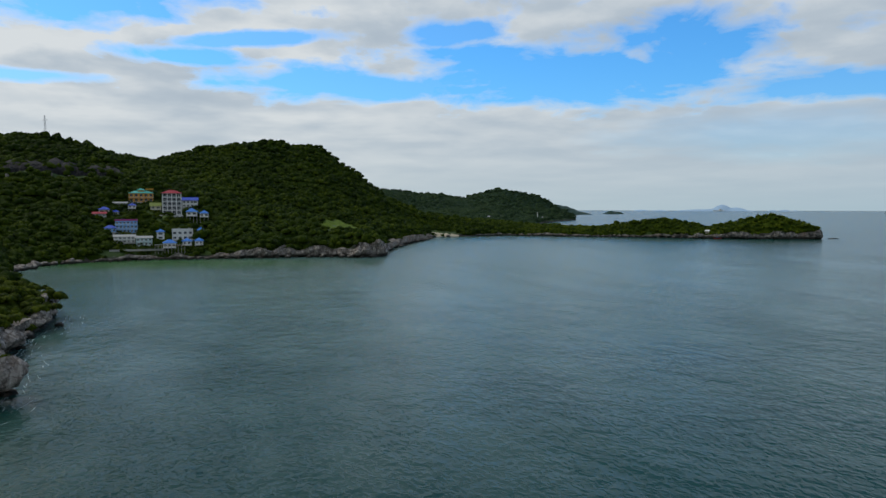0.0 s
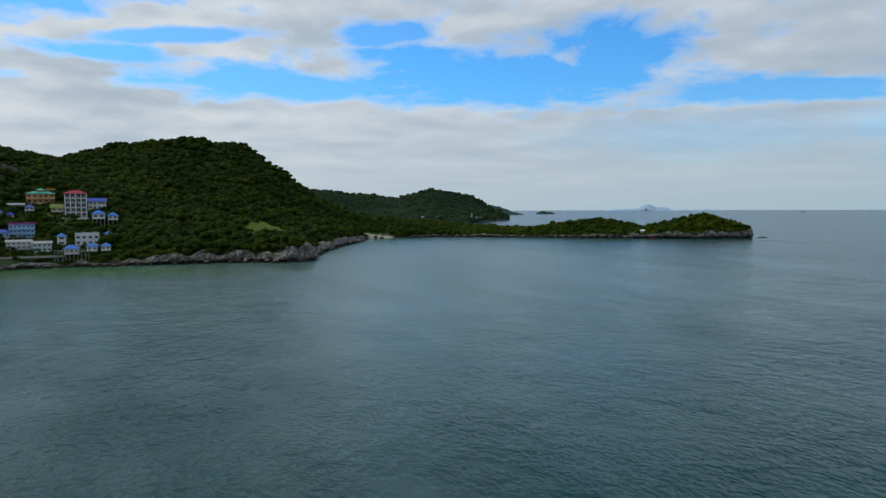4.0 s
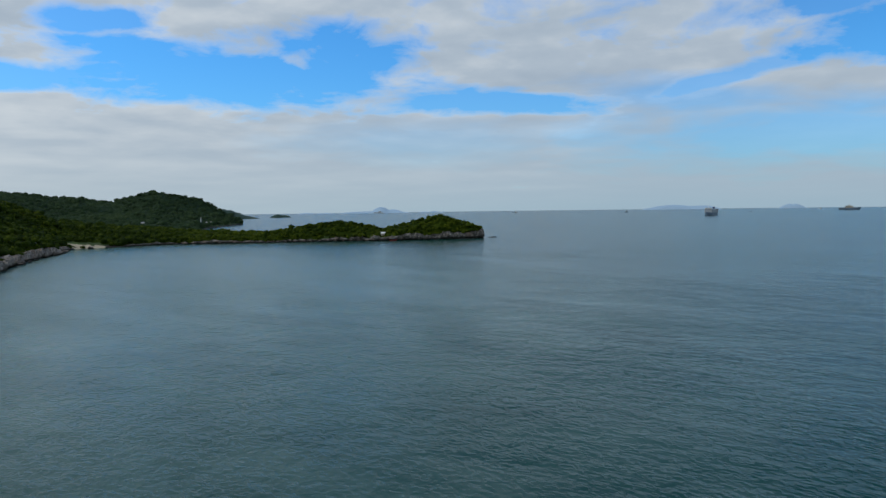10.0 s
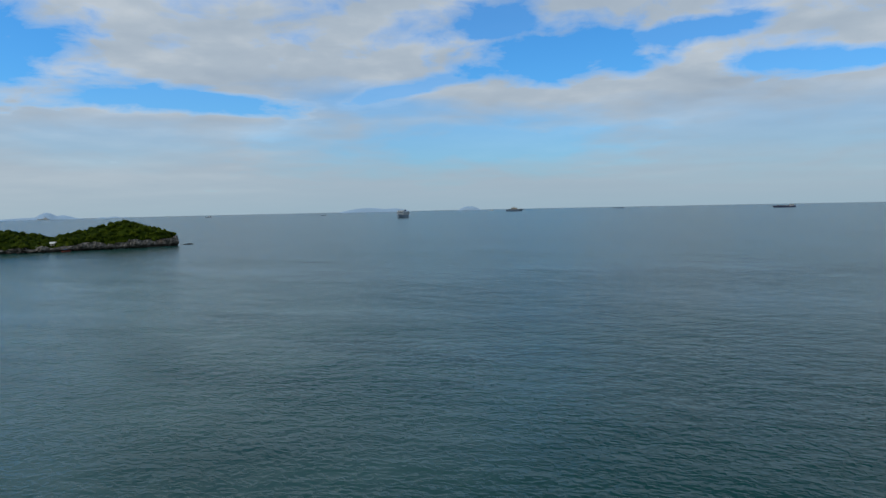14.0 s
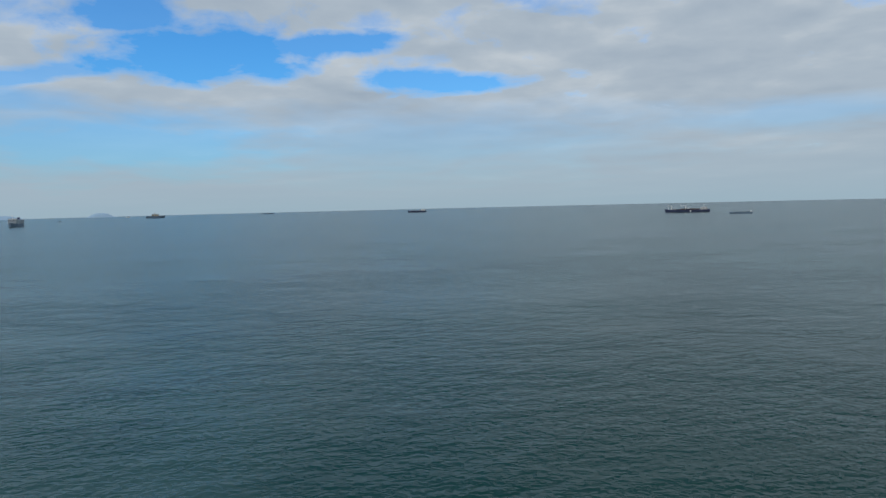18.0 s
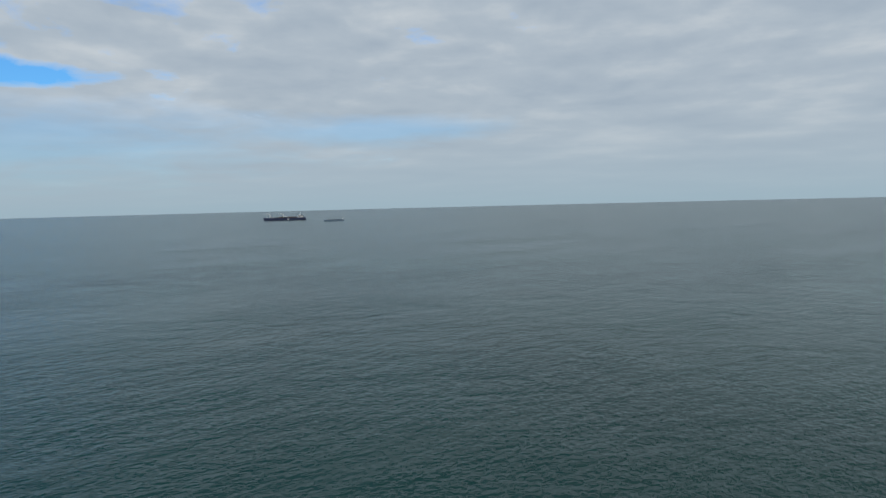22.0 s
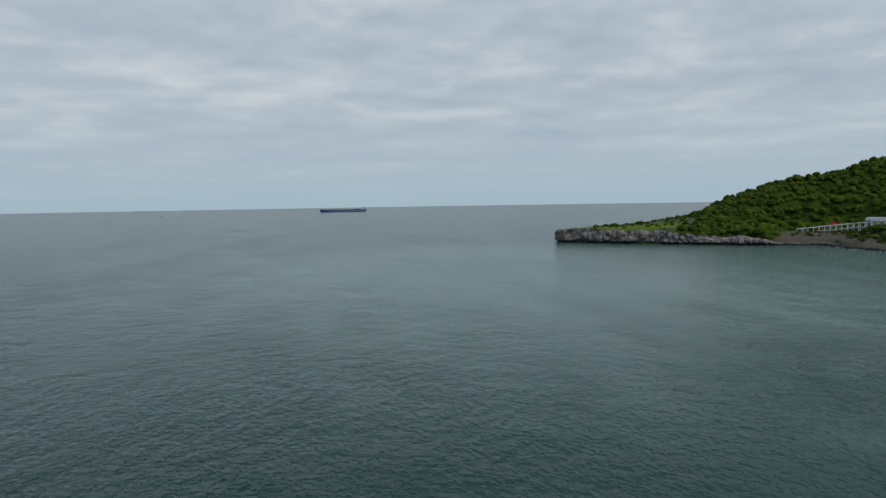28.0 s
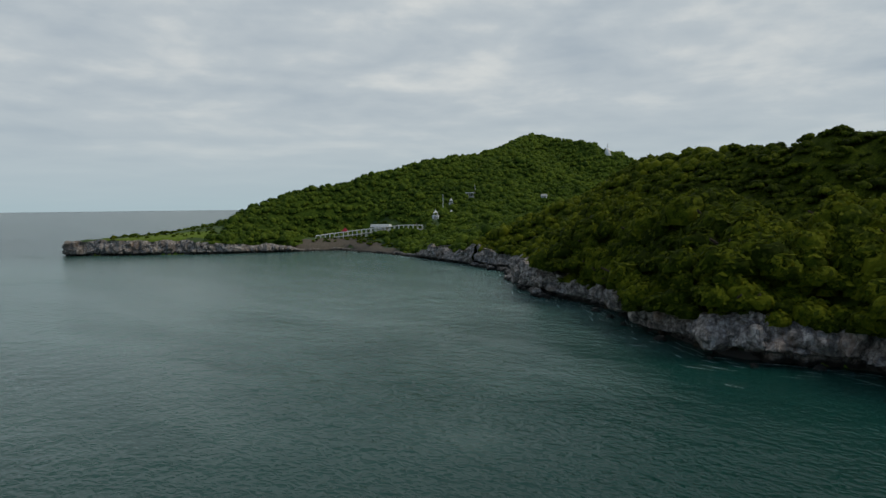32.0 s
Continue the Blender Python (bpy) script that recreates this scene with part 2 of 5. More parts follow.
def sea_material():
    m, nt, b, pos = material("sea_water")
    flat = scaled(nt, pos, 1, 1, 1, rot=(0, 0, radians(WAVE_TURN)))
    lanes = noisen(nt, scaled(nt, flat, 0.006, 0.022, 1), 1.0, 4.0, 0.6, 0.6)
    gust = noisen(nt, scaled(nt, flat, 0.03, 0.05, 1, off=(4, 9, 0)), 1.0, 3.0, 0.55)

    def height(ex, ey):
        total = None
        for sx, sy, tall, detail, twist in WAVES:
            n = noisen(nt, scaled(nt, flat, sx, sy, 1, off=(ex * sx, ey * sy, 0), rot=(0, 0, radians(twist))), 1.0, detail, 0.52, 0.35)
            n = mathn(nt, "MULTIPLY", n, tall)
            total = n if total is None else mathn(nt, "ADD", total, n)
        return total

    # the slope of the waves, from their heights a hand apart
    step = 0.12
    here = height(0, 0)
    power = mathn(nt, "MULTIPLY", ramp(nt, lanes, [(0.36, 0.45), (0.64, 1.25)]), mathn(nt, "ADD", gust, 0.4))
    power = mathn(nt, "MULTIPLY", power, -1.0 / step)
    com = nt.nodes.new("ShaderNodeCombineXYZ")
    nt.links.new(mathn(nt, "MULTIPLY", mathn(nt, "SUBTRACT", height(step, 0), here), power), com.inputs[0])
    nt.links.new(mathn(nt, "MULTIPLY", mathn(nt, "SUBTRACT", height(0, step), here), power), com.inputs[1])
    com.inputs[2].default_value = 1.0
    back = nt.nodes.new("ShaderNodeVectorRotate")
    back.rotation_type = "Z_AXIS"
    back.inputs["Angle"].default_value = -radians(WAVE_TURN)
    nt.links.new(com.outputs[0], back.inputs["Vector"])
    unit = nt.nodes.new("ShaderNodeVectorMath")
    unit.operation = "NORMALIZE"
    nt.links.new(back.outputs[0], unit.inputs[0])
    nt.links.new(unit.outputs[0], b.inputs["Normal"])
    patch = noisen(nt, scaled(nt, pos, 0.004, 0.009, 1), 1.0, 4.0, 0.55)
    deep = ramp(nt, patch, [(0.35, SEA_DEEP), (0.65, SEA_SHALLOW)])
    # silt and a painted-in sky reflection pale the two coves, and pale sand shines through in the shallows before the
    # resort
    def shoal(x, y, rx, ry, inner):
        off = nt.nodes.new("ShaderNodeVectorMath")
        off.operation = "LENGTH"
        nt.links.new(scaled(nt, pos, 1 / rx, 1 / ry, 0, off=(-x / rx, -y / ry, 0)), off.inputs[0])
        near = mathn(nt, "ADD", off.outputs["Value"], mathn(nt, "MULTIPLY", mathn(nt, "SUBTRACT", gust, 0.5), 0.6))
        return ramp(nt, near, [(inner, 1.0), (1.0, 0.0)])

    # cove colour is raised where mirrored hills would leave the water too dark
    silt_sheen = mathn(nt, "MAXIMUM", shoal(-60, 430, 330, 370, 0.5), shoal(-30, -240, 300, 225, 0.5))
    deep = mixc(nt, silt_sheen, deep, SEA_SILT_SHEEN)
    nt.links.new(mixc(nt, shoal(-150, 362, 120, 45, 0.35), deep, SEA_SAND), b.inputs["Base Color"])
    b.inputs["Roughness"].default_value, b.inputs["IOR"].default_value = 0.2, 1.22
    return m


WAVE_TURN = 70.0
WAVES = [(0.03, 0.045, 0.8, 1.0, 20), (0.10, 0.135, 0.62, 2.0, 4), (0.30, 0.44, 0.40, 2.0, -12), (0.9, 1.2, 0.30, 4.0, 15)]   # crests per metre across and along, height, detail, turn
SEA_DEEP, SEA_SHALLOW, SEA_SILT_SHEEN, SEA_SAND = (0.002, 0.030, 0.024), (0.006, 0.044, 0.035), (0.064, 0.124, 0.108), (0.035, 0.105, 0.028)
SEA = sea_material()


def rock_material(name, dark, mid, light, scale=0.5, rusty=(0.20, 0.12, 0.075)):
    m, nt, b, pos = material(name)
    n = noisen(nt, pos, scale, 8.0, 0.65, 0.3)
    crack = noisen(nt, scaled(nt, pos, 1.6, 1.6, 0.35), scale * 1.2, 6.0, 0.7, 0.8)
    both = mathn(nt, "ADD", mathn(nt, "MULTIPLY", n, 0.5), mathn(nt, "MULTIPLY", crack, 0.5))
    vor = nt.nodes.new("ShaderNodeTexVoronoi")
    vor.feature = "DISTANCE_TO_EDGE"
    vor.inputs["Scale"].default_value = scale * 1.1
    wav = nt.nodes.new("ShaderNodeVectorMath")
    wav.operation = "MULTIPLY_ADD"
    nse = nt.nodes.new("ShaderNodeTexNoise")
    nse.inputs["Scale"].default_value = 0.8
    nt.links.new(pos, nse.inputs["Vector"])
    nt.links.new(nse.outputs[1], wav.inputs[0])
    wav.inputs[1].default_value = (1.6, 1.6, 1.6)
    nt.links.new(pos, wav.inputs[2])
    nt.links.new(wav.outputs[0], vor.inputs["Vector"])
    seam = ramp(nt, vor.outputs["Distance"], [(0.0, 0.0), (0.09, 1.0)])
    both = mathn(nt, "MULTIPLY", both, mathn(nt, "ADD", mathn(nt, "MULTIPLY", seam, 0.17), 0.83))
    col = ramp(nt, both, [(0.32, dark), (0.47, mid), (0.62, light)])
    rust = noisen(nt, pos, scale * 0.25, 4.0)
    col = mixc(nt, ramp(nt, rust, [(0.55, 0.0), (0.72, 0.55)]), col, rusty)
    # wet, weed-covered foot at the tide line
    sp = nt.nodes.new("ShaderNodeSeparateXYZ")
    nt.links.new(pos, sp.inputs[0])
    tide = mathn(nt, "ADD", sp.outputs[2], mathn(nt, "MULTIPLY", n, 1.2))
    col = mixc(nt, ramp(nt, mathn(nt, "MULTIPLY", tide, 0.3), [(0.42, 1.0), (0.72, 0.0)]), col, (0.022, 0.020, 0.016))
    nt.links.new(col, b.inputs["Base Color"])
    b.inputs["Roughness"].default_value = 0.85
    b.inputs["Specular IOR Level"].default_value = 0.15
    bump(nt, b, both, 0.9, 0.5)
    return m


ROCK = rock_material("limestone", (0.022, 0.018, 0.015), (0.155, 0.134, 0.115), (0.42, 0.38, 0.335))
ROCK_PALE = rock_material("pale_limestone", (0.035, 0.031, 0.027), (0.105, 0.097, 0.085), (0.30, 0.28, 0.25), 0.3)
# rock of the wall in the woods, with its shade put into the colour
ROCK_SHADED = rock_material("shaded_rock", (0.006, 0.006, 0.006), (0.018, 0.017, 0.017), (0.05, 0.046, 0.044), 0.35, (0.022, 0.017, 0.015))
LEAF = leaf_material("forest_leaves", (0.019, 0.030, 0.002), (0.054, 0.076, 0.005), (0.124, 0.140, 0.009), 0.22, 0.34)
LEAF_SOUTH = leaf_material("southern_forest_leaves", (0.017, 0.037, 0.005), (0.050, 0.086, 0.010), (0.106, 0.146, 0.016), 0.13, 0.28)
# far hill leaves: distance haze is put into this cooler, duller green
LEAF_HAZED = leaf_material("haze_tinted_hill_leaves", (0.012, 0.028, 0.012), (0.026, 0.050, 0.022), (0.050, 0.080, 0.030), 0.08)
LEAF_FAR = leaf_material("far_forest_leaves", (0.011, 0.024, 0.002), (0.030, 0.052, 0.003), (0.076, 0.102, 0.006), 0.13, 0.28)
BARK = plain("bark", (0.05, 0.038, 0.026), 0.9, 0.3, 3.0)


def ground_material():
    m, nt, b, pos = material("hill_ground")
    n = noisen(nt, pos, 0.12, 6.0, 0.6)
    green = ramp(nt, n, [(0.3, (0.016, 0.032, 0.004)), (0.5, (0.030, 0.060, 0.007)), (0.7, (0.060, 0.095, 0.012))])
    norm = nt.nodes.new("ShaderNodeNewGeometry").outputs["True Normal"]
    sp = nt.nodes.new("ShaderNodeSeparateXYZ")
    nt.links.new(norm, sp.inputs[0])
    stone = ramp(nt, noisen(nt, pos, 0.5, 7.0, 0.65), [(0.35, (0.06, 0.055, 0.05)), (0.65, (0.28, 0.26, 0.23))])
    sheer = mathn(nt, "ADD", sp.outputs[2], mathn(nt, "MULTIPLY", mathn(nt, "SUBTRACT", n, 0.5), 0.5))
    col = mixc(nt, ramp(nt, sheer, [(0.42, 1.0), (0.54, 0.0)]), green, stone)
    place = nt.nodes.new("ShaderNodeSeparateXYZ")
    nt.links.new(pos, place.inputs[0])
    wet = ramp(nt, mathn(nt, "DIVIDE", mathn(nt, "ADD", place.outputs[2], n), 6.0), [(0.30, 1.0), (0.48, 0.0)])
    col = mixc(nt, wet, col, (0.035, 0.031, 0.026))
    nt.links.new(col, b.inputs["Base Color"])
    b.inputs["Roughness"].default_value = 0.95
    bump(nt, b, n, 0.6, 1.0)
    return m


GROUND = ground_material()
SAND = plain("sand", (0.42, 0.36, 0.26), 0.95, 0.15, 0.4)
GRASS = plain("meadow_grass", (0.085, 0.125, 0.014), 0.95, 0.35, 0.5, bumpy=0.5)


# ---- helpers for things ----
def mesh_from(name, verts, faces, mat, smooth=False):
    me = bpy.data.meshes.new(name)
    if isinstance(verts, np.ndarray) and isinstance(faces, np.ndarray):
        me.vertices.add(len(verts))
        me.vertices.foreach_set("co", verts.astype(np.float32).ravel())
        k = faces.shape[1]
        me.loops.add(faces.size)
        me.polygons.add(len(faces))
        me.loops.foreach_set("vertex_index", faces.astype(np.int32).ravel())
        me.polygons.foreach_set("loop_start", np.arange(0, faces.size, k, dtype=np.int32))
        me.update(calc_edges=True)
    else:
        me.from_pydata([tuple(v) for v in verts], [], [tuple(f) for f in faces])
        me.update()
    if smooth:
        me.polygons.foreach_set("use_smooth", np.ones(len(me.polygons), dtype=bool))
    for mt in (mat if isinstance(mat, (list, tuple)) else [mat]):
        me.materials.append(mt)
    return me


def part(name, bm, mat, parent=None, label=""):
    me = bpy.data.meshes.new(name)
    bm.to_mesh(me)
    bm.free()
    me.materials.append(mat)
    ob = new(name, me)
    if parent is not None:
        ob.parent = parent
    return tagged(ob, label)


def thing(name, label, category, m=None, group="", kind=""):
    ob = new(name)
    ob.empty_display_size = 0.5
    if m is not None:
        ob.matrix_world = m
    return tagged(ob, label, category, group, kind)


def add_box(bm, x0, y0, z0, x1, y1, z1, bevel=0.0):
    r = bmesh.ops.create_cube(bm, size=1.0, matrix=Matrix.Translation(((x0 + x1) / 2, (y0 + y1) / 2, (z0 + z1) / 2)) @ Matrix.Diagonal((x1 - x0, y1 - y0, z1 - z0, 1)))
    if bevel:
        edges = list({e for v in r["verts"] for e in v.link_edges})
        bmesh.ops.bevel(bm, geom=edges, offset=bevel, segments=1, affect="EDGES")


def box(x0, y0, z0, x1, y1, z1, bevel=0.0):
    bm = bmesh.new()
    add_box(bm, x0, y0, z0, x1, y1, z1, bevel)
    return bm


def tube(points, radii, sides=8):
    """A bent, tapered tube along points, closed at both ends."""
    bm = bmesh.new()
    rings = []
    for k, p in enumerate(points):
        p = Vector(p)
        a = Vector(points[max(0, k - 1)])
        b = Vector(points[min(len(points) - 1, k + 1)])
        q = (b - a).to_track_quat("Z", "Y")
        r = radii[k] if isinstance(radii, (list, tuple)) else radii
        rings.append([bm.verts.new(p + q @ Vector((math.cos(2 * math.pi * s / sides) * r, math.sin(2 * math.pi * s / sides) * r, 0))) for s in range(sides)])
    for a, b in zip(rings, rings[1:]):
        for s in range(sides):
            bm.faces.new((a[s], a[(s + 1) % sides], b[(s + 1) % sides], b[s]))
    bm.faces.new(rings[0][::-1])
    bm.faces.new(rings[-1])
    return bm


# ---- the plan of the land ----
COAST = [(35, -424), (10, -410), (-30, -393), (-63, -381), (-98, -375), (-125, -372), (-139, -315), (-138, -283), (-139, -222),
         (-138, -186), (-113, -144), (-104, -121), (-102, -106), (-98, -81), (-88, -61), (-81, -44), (-76, -27), (-78, -20),
         (-85, -11), (-88, -2), (-84, 30), (-72, 70), (-66, 95), (-70, 108), (-85, 133), (-95, 156), (-97, 172), (-104, 188),
         (-130, 215), (-165, 260), (-195, 310), (-204, 345), (-191, 369), (-165, 389), (-118, 398), (-75, 411), (-48, 406),
         (-36, 411), (-38, 494), (-21, 600), (-8, 689), (17, 694), (68, 716), (144, 690), (215, 665), (245, 645), (307, 630),
         (344, 628), (350, 640)]
BACK = [(340, 672), (300, 684), (262, 690), (225, 715), (150, 755), (110, 800), (120, 950), (180, 1250), (250, 1440), (300, 1545),
        (260, 1680), (0, 1800), (-400, 1800), (-760, 1400), (-800, 0), (-800, -700), (-420, -840), (-240, -600), (-120, -505),
        (-40, -465), (15, -446), (33, -436)]
RIDGES = [  # (reach, points x y z)
    (260, [(-420, 470, 90), (-332, 523, 82), (-313, 535, 85), (-286, 550, 79), (-270, 580, 70), (-258, 608, 69), (-228, 641, 80),
           (-177, 680, 93), (-131, 708, 90), (-96, 724, 69), (-63, 742, 41), (-27, 760, 22), (40, 775, 12)]),
    (60, [(40, 775, 14), (100, 745, 8), (160, 716, 8), (221, 688, 17), (256, 668, 9), (312, 655, 22), (338, 645, 12)]),
    (260, [(-200, 1540, 70), (0, 1560, 53), (46, 1560, 46), (127, 1560, 69), (220, 1560, 50), (285, 1550, 14)]),
    (110, [(-20, -425, 12), (-62, -432, 20), (-112, -440, 37), (-172, -446, 50), (-207, -448, 59), (-245, -452, 68), (-280, -456, 71),
           (-313, -460, 79), (-392, -527, 100), (-417, -502, 93), (-425, -469, 83), (-450, -426, 69), (-520, -380, 60)]),
    (75, [(-260, -250, 36), (-200, -180, 45), (-178, -146, 49), (-167, -114, 48), (-151, -78, 48), (-145, -53, 46.5), (-142, -35, 45), (-140, 0, 44),
          (-135, 60, 38), (-140, 110, 26), (-122, 155, 12)]),
    (150, [(-150, 130, 20), (-260, 220, 30), (-330, 380, 50), (-400, 470, 80)]),
]
BANK = [(-112, -392, 24, 8.2), (-136, -386, 24, 7.2), (-160, -368, 22, 10.5)]   # x, y, radius, height to which the ground is levelled
BEACHES = [(5, 700, 34), (-205, 340, 40), (-138, -325, 36), (-122, -370, 26)]


def seg_dist(px, py, ax, ay, bx, by):
    dx, dy = bx - ax, by - ay
    t = np.clip(((px - ax) * dx + (py - ay) * dy) / (dx * dx + dy * dy), 0, 1)
    return np.hypot(px - ax - t * dx, py - ay - t * dy), t


def coast_dist(px, py):
    """Distance to the shore line, positive on land."""
    ring = COAST + BACK
    best = np.full(px.shape, 1e9)
    inside = np.zeros(px.shape, bool)
    for (ax, ay), (bx, by) in zip(ring, ring[1:] + ring[:1]):
        best = np.minimum(best, seg_dist(px, py, ax, ay, bx, by)[0])
        if ay != by:
            inside ^= ((ay > py) != (by > py)) & (px < (bx - ax) * (py - ay) / (by - ay) + ax)
    return np.where(inside, best, -best)


def waves(px, py, scale, seed):
    """Smooth, irregular relief between -1 and 1 from summed sines."""
    rng = np.random.RandomState(seed)
    z = np.zeros(px.shape)
    for k in range(9):
        a, f, p = rng.uniform(0, 6.28), rng.uniform(0.6, 1.8) / scale, rng.uniform(0, 6.28)
        z += np.sin((px * math.cos(a) + py * math.sin(a)) * f * 6.28 + p)
    return z / 4.5


def smooth(t):
    t = np.clip(t, 0, 1)
    return t * t * (3 - 2 * t)


def beachness(px, py):
    b = np.zeros(px.shape)
    for x, y, r in BEACHES:
        b = np.maximum(b, smooth(1.6 - np.hypot(px - x, py - y) / r))
    return b


def cliff_height(px, py):
    """How high the bare rock stands over the sea along the shore."""
    h = 5.4 + (2.2 * waves(px, py, 55, 3) + 2.2 * waves(px, py, 20, 4)) * (1 - 0.75 * smooth((-360 - py) / 20))
    h = h * (1 - 0.15 * smooth(1.7 - np.hypot((px + 95) / 50, (py - 155) / 70)))
    h = h * (1 - 0.55 * smooth(1.5 - np.hypot((px + 170) / 80, (py - 370) / 60)))
    h = h * (1 - 0.58 * smooth(1.5 - np.hypot((px - 120) / 140, (py - 690) / 60)))
    h = h + 4.0 * smooth(1.5 - np.hypot((px + 138) / 40, (py + 235) / 45)) * 0.5
    h = h + 2.0 * smooth(1.5 - np.hypot((px + 80) / 16, (py + 18) / 26))
    h = h + 3.0 * smooth(1.6 - np.hypot((px - 20) / 60, (py + 415) / 40))
    h = h + 3.2 * smooth(1.5 - np.hypot((px + 52) / 34, (py - 409) / 20))
    h = h + 3.5 * smooth(1.6 - np.hypot((px - 340) / 40, (py - 640) / 30))
    h = h + 4.0 * smooth(1.5 - np.hypot((px + 115) / 18, (py + 150) / 24))
    return h * (1 - 0.85 * beachness(px, py))


def land(px, py):
    """Height of the ground."""
    px, py = np.asarray(px, float), np.asarray(py, float)
    d = coast_dist(px, py)
    zc = cliff_height(px, py)
    base = -4 + (4 + zc) * smooth((d + 0.5) / 7.0) + np.clip(d, 0, 120) * 0.06
    top = np.zeros(px.shape)
    for reach, pts in RIDGES:
        r, zr = np.full(px.shape, 1e9), np.zeros(px.shape)
        for (ax, ay, az), (bx, by, bz) in zip(pts, pts[1:]):
            q, t = seg_dist(px, py, ax, ay, bx, by)
            near = q < r
            r, zr = np.where(near, q, r), np.where(near, az + t * (bz - az), zr)
        dd = np.clip(d, 0, None)
        c = dd / (dd + r + 1e-3)
        top = np.maximum(top, np.clip(zr - base, 0, None) * c / (1 + (r / reach) ** 2))
    rough = waves(px, py, 70, 7) * 2.2 + waves(px, py, 25, 8) * 0.9
    z = base + top + rough * smooth(d / 40) * np.clip(top / 15, 0.1, 1)
    for x, y, r, level in BANK:
        z = np.where(z > level, z + (level - z) * smooth(1.4 - np.hypot(px - x, py - y) / r), z)
    return z


def build_ground():
    for name, x0, x1, y0, y1, step in (("ground_hills", -560, 366, -620, 905, 4.0), ("ground_far_hill", -420, 330, 897, 1800, 10.0)):
        xs, ys = np.arange(x0, x1, step), np.arange(y0, y1, step)
        gx, gy = np.meshgrid(xs, ys)
        z = land(gx.ravel(), gy.ravel())
        n, k = len(ys), len(xs)
        idx = np.arange(n * k).reshape(n, k)
        quads = np.stack([idx[:-1, :-1], idx[:-1, 1:], idx[1:, 1:], idx[1:, :-1]], -1).reshape(-1, 4)
        quads = quads[z[quads].max(1) > -3.5]
        used, inv = np.unique(quads, return_inverse=True)
        v = np.stack([gx.ravel(), gy.ravel(), z], -1)[used]
        tagged(new(name, mesh_from(name, v, inv.reshape(-1, 4), GROUND, True)), "steep green hillside above the rocky shore", "hill", kind="structure")


build_ground()


def build_sea():
    rings = [0, 40, 80, 140, 220, 340, 520, 800, 1200, 1800, 2700, 3800, 4960, 5080]
    v, f, n = [(0, 0, 0)], [], 96
    for r in rings[1:]:
        v += [(r * math.cos(2 * math.pi * k / n), r * math.sin(2 * math.pi * k / n) + 40, 0) for k in range(n)]
    for k in range(n):
        f.append((0, 1 + k, 1 + (k + 1) % n))
    for j in range(len(rings) - 2):
        a, b = 1 + j * n, 1 + (j + 1) * n
        f += [(a + k, b + k, b + (k + 1) % n, a + (k + 1) % n) for k in range(n)]
    v[0] = (0, 40, 0)
    tagged(new("water", mesh_from("water", v, f, SEA, True)), "grey-green open sea with small wind waves", "sea", kind="structure")


build_sea()


# ---- forest ----
def ball(rng, sub):
    bm = bmesh.new()
    bmesh.ops.create_icosphere(bm, subdivisions=sub, radius=1)
    v = np.array([p.co for p in bm.verts])
    f = np.array([[p.index for p in q.verts] for q in bm.faces])
    bm.free()
    return v, np.concatenate([f, f[:, :1]], 1)[:, :3]


BALL1, BALL2, BALL3 = ball(None, 1), ball(None, 2), ball(None, 3)


def leaf_cloud(rng, count, size, blobs, flat=0.62, core=None, spread=0.66, fill=0.9, lobe=(0.36, 0.58), trim=-0.3):
    """Crown of uneven leafy domes with tufts standing out of them. Unit crown, about 1 in radius, base at z 0."""
    lobes = []
    for k in range(blobs):
        a, r = rng.uniform(0, 6.28), rng.uniform(0.25, spread) if k else 0.0
        lobes.append((r * math.cos(a), r * math.sin(a), rng.uniform(0.45, 0.95) * flat * (1.1 - 0.5 * r), rng.uniform(*lobe)))
    v, f = [], []
    bv, bf = core or BALL2
    for cx, cy, cz, cr in lobes:
        i = len(v)
        o = rng.uniform(0, 50)
        lump = np.array([noise.noise(Vector(p) * 1.5 + Vector((o, 0, 0))) + 0.6 * noise.noise(Vector(p) * 3.4 + Vector((0, o, 0))) + 0.45 * noise.noise(Vector(p) * 7 + Vector((0, 0, o))) for p in bv])[:, None]
        v += list(np.array([cx, cy, cz]) + bv * cr * fill * np.array([1, 1, 0.8]) * (1 + 0.34 * lump))
        f += [tuple(q + i) for q in bf if bv[q][:, 2].mean() > trim]
    for k in range(count):
        cx, cy, cz, cr = lobes[rng.randint(blobs)]
        u = rng.normal(size=3)
        u /= np.linalg.norm(u)
        if u[2] < -0.1:
            u[2] *= -1
        c = np.array([cx, cy, cz]) + u * cr * rng.uniform(0.86, 1.06) * np.array([1, 1, 0.84])
        nrm = u + np.array([0, 0, 0.5]) + rng.normal(size=3) * 0.3
        nrm /= np.linalg.norm(nrm)
        t = np.cross(nrm, rng.normal(size=3))
        t /= np.linalg.norm(t)
        b = np.cross(nrm, t)
        s = size * rng.uniform(0.6, 1.35)
        i = len(v)
        v += [c - t * s, c - b * s * 0.55 + t * s * 0.1, c + t * s, c + b * s * 0.5]
        f += [(i, i + 1, i + 2), (i, i + 2, i + 3)]
    v = np.array(v)
    v[:, 2] = np.maximum(v[:, 2], -0.05)
    return v, np.array(f)


RNG = np.random.RandomState(5)
NEAR_CROWNS = [leaf_cloud(RNG, 800, 0.075, 10, 0.6, BALL3, 0.8, 0.9, (0.26, 0.44), -0.3) for _ in range(7)]
MID_CROWNS = [leaf_cloud(RNG, 70, 0.10, 8, 0.55, None, 0.8, 0.92, (0.26, 0.42)) for _ in range(8)]
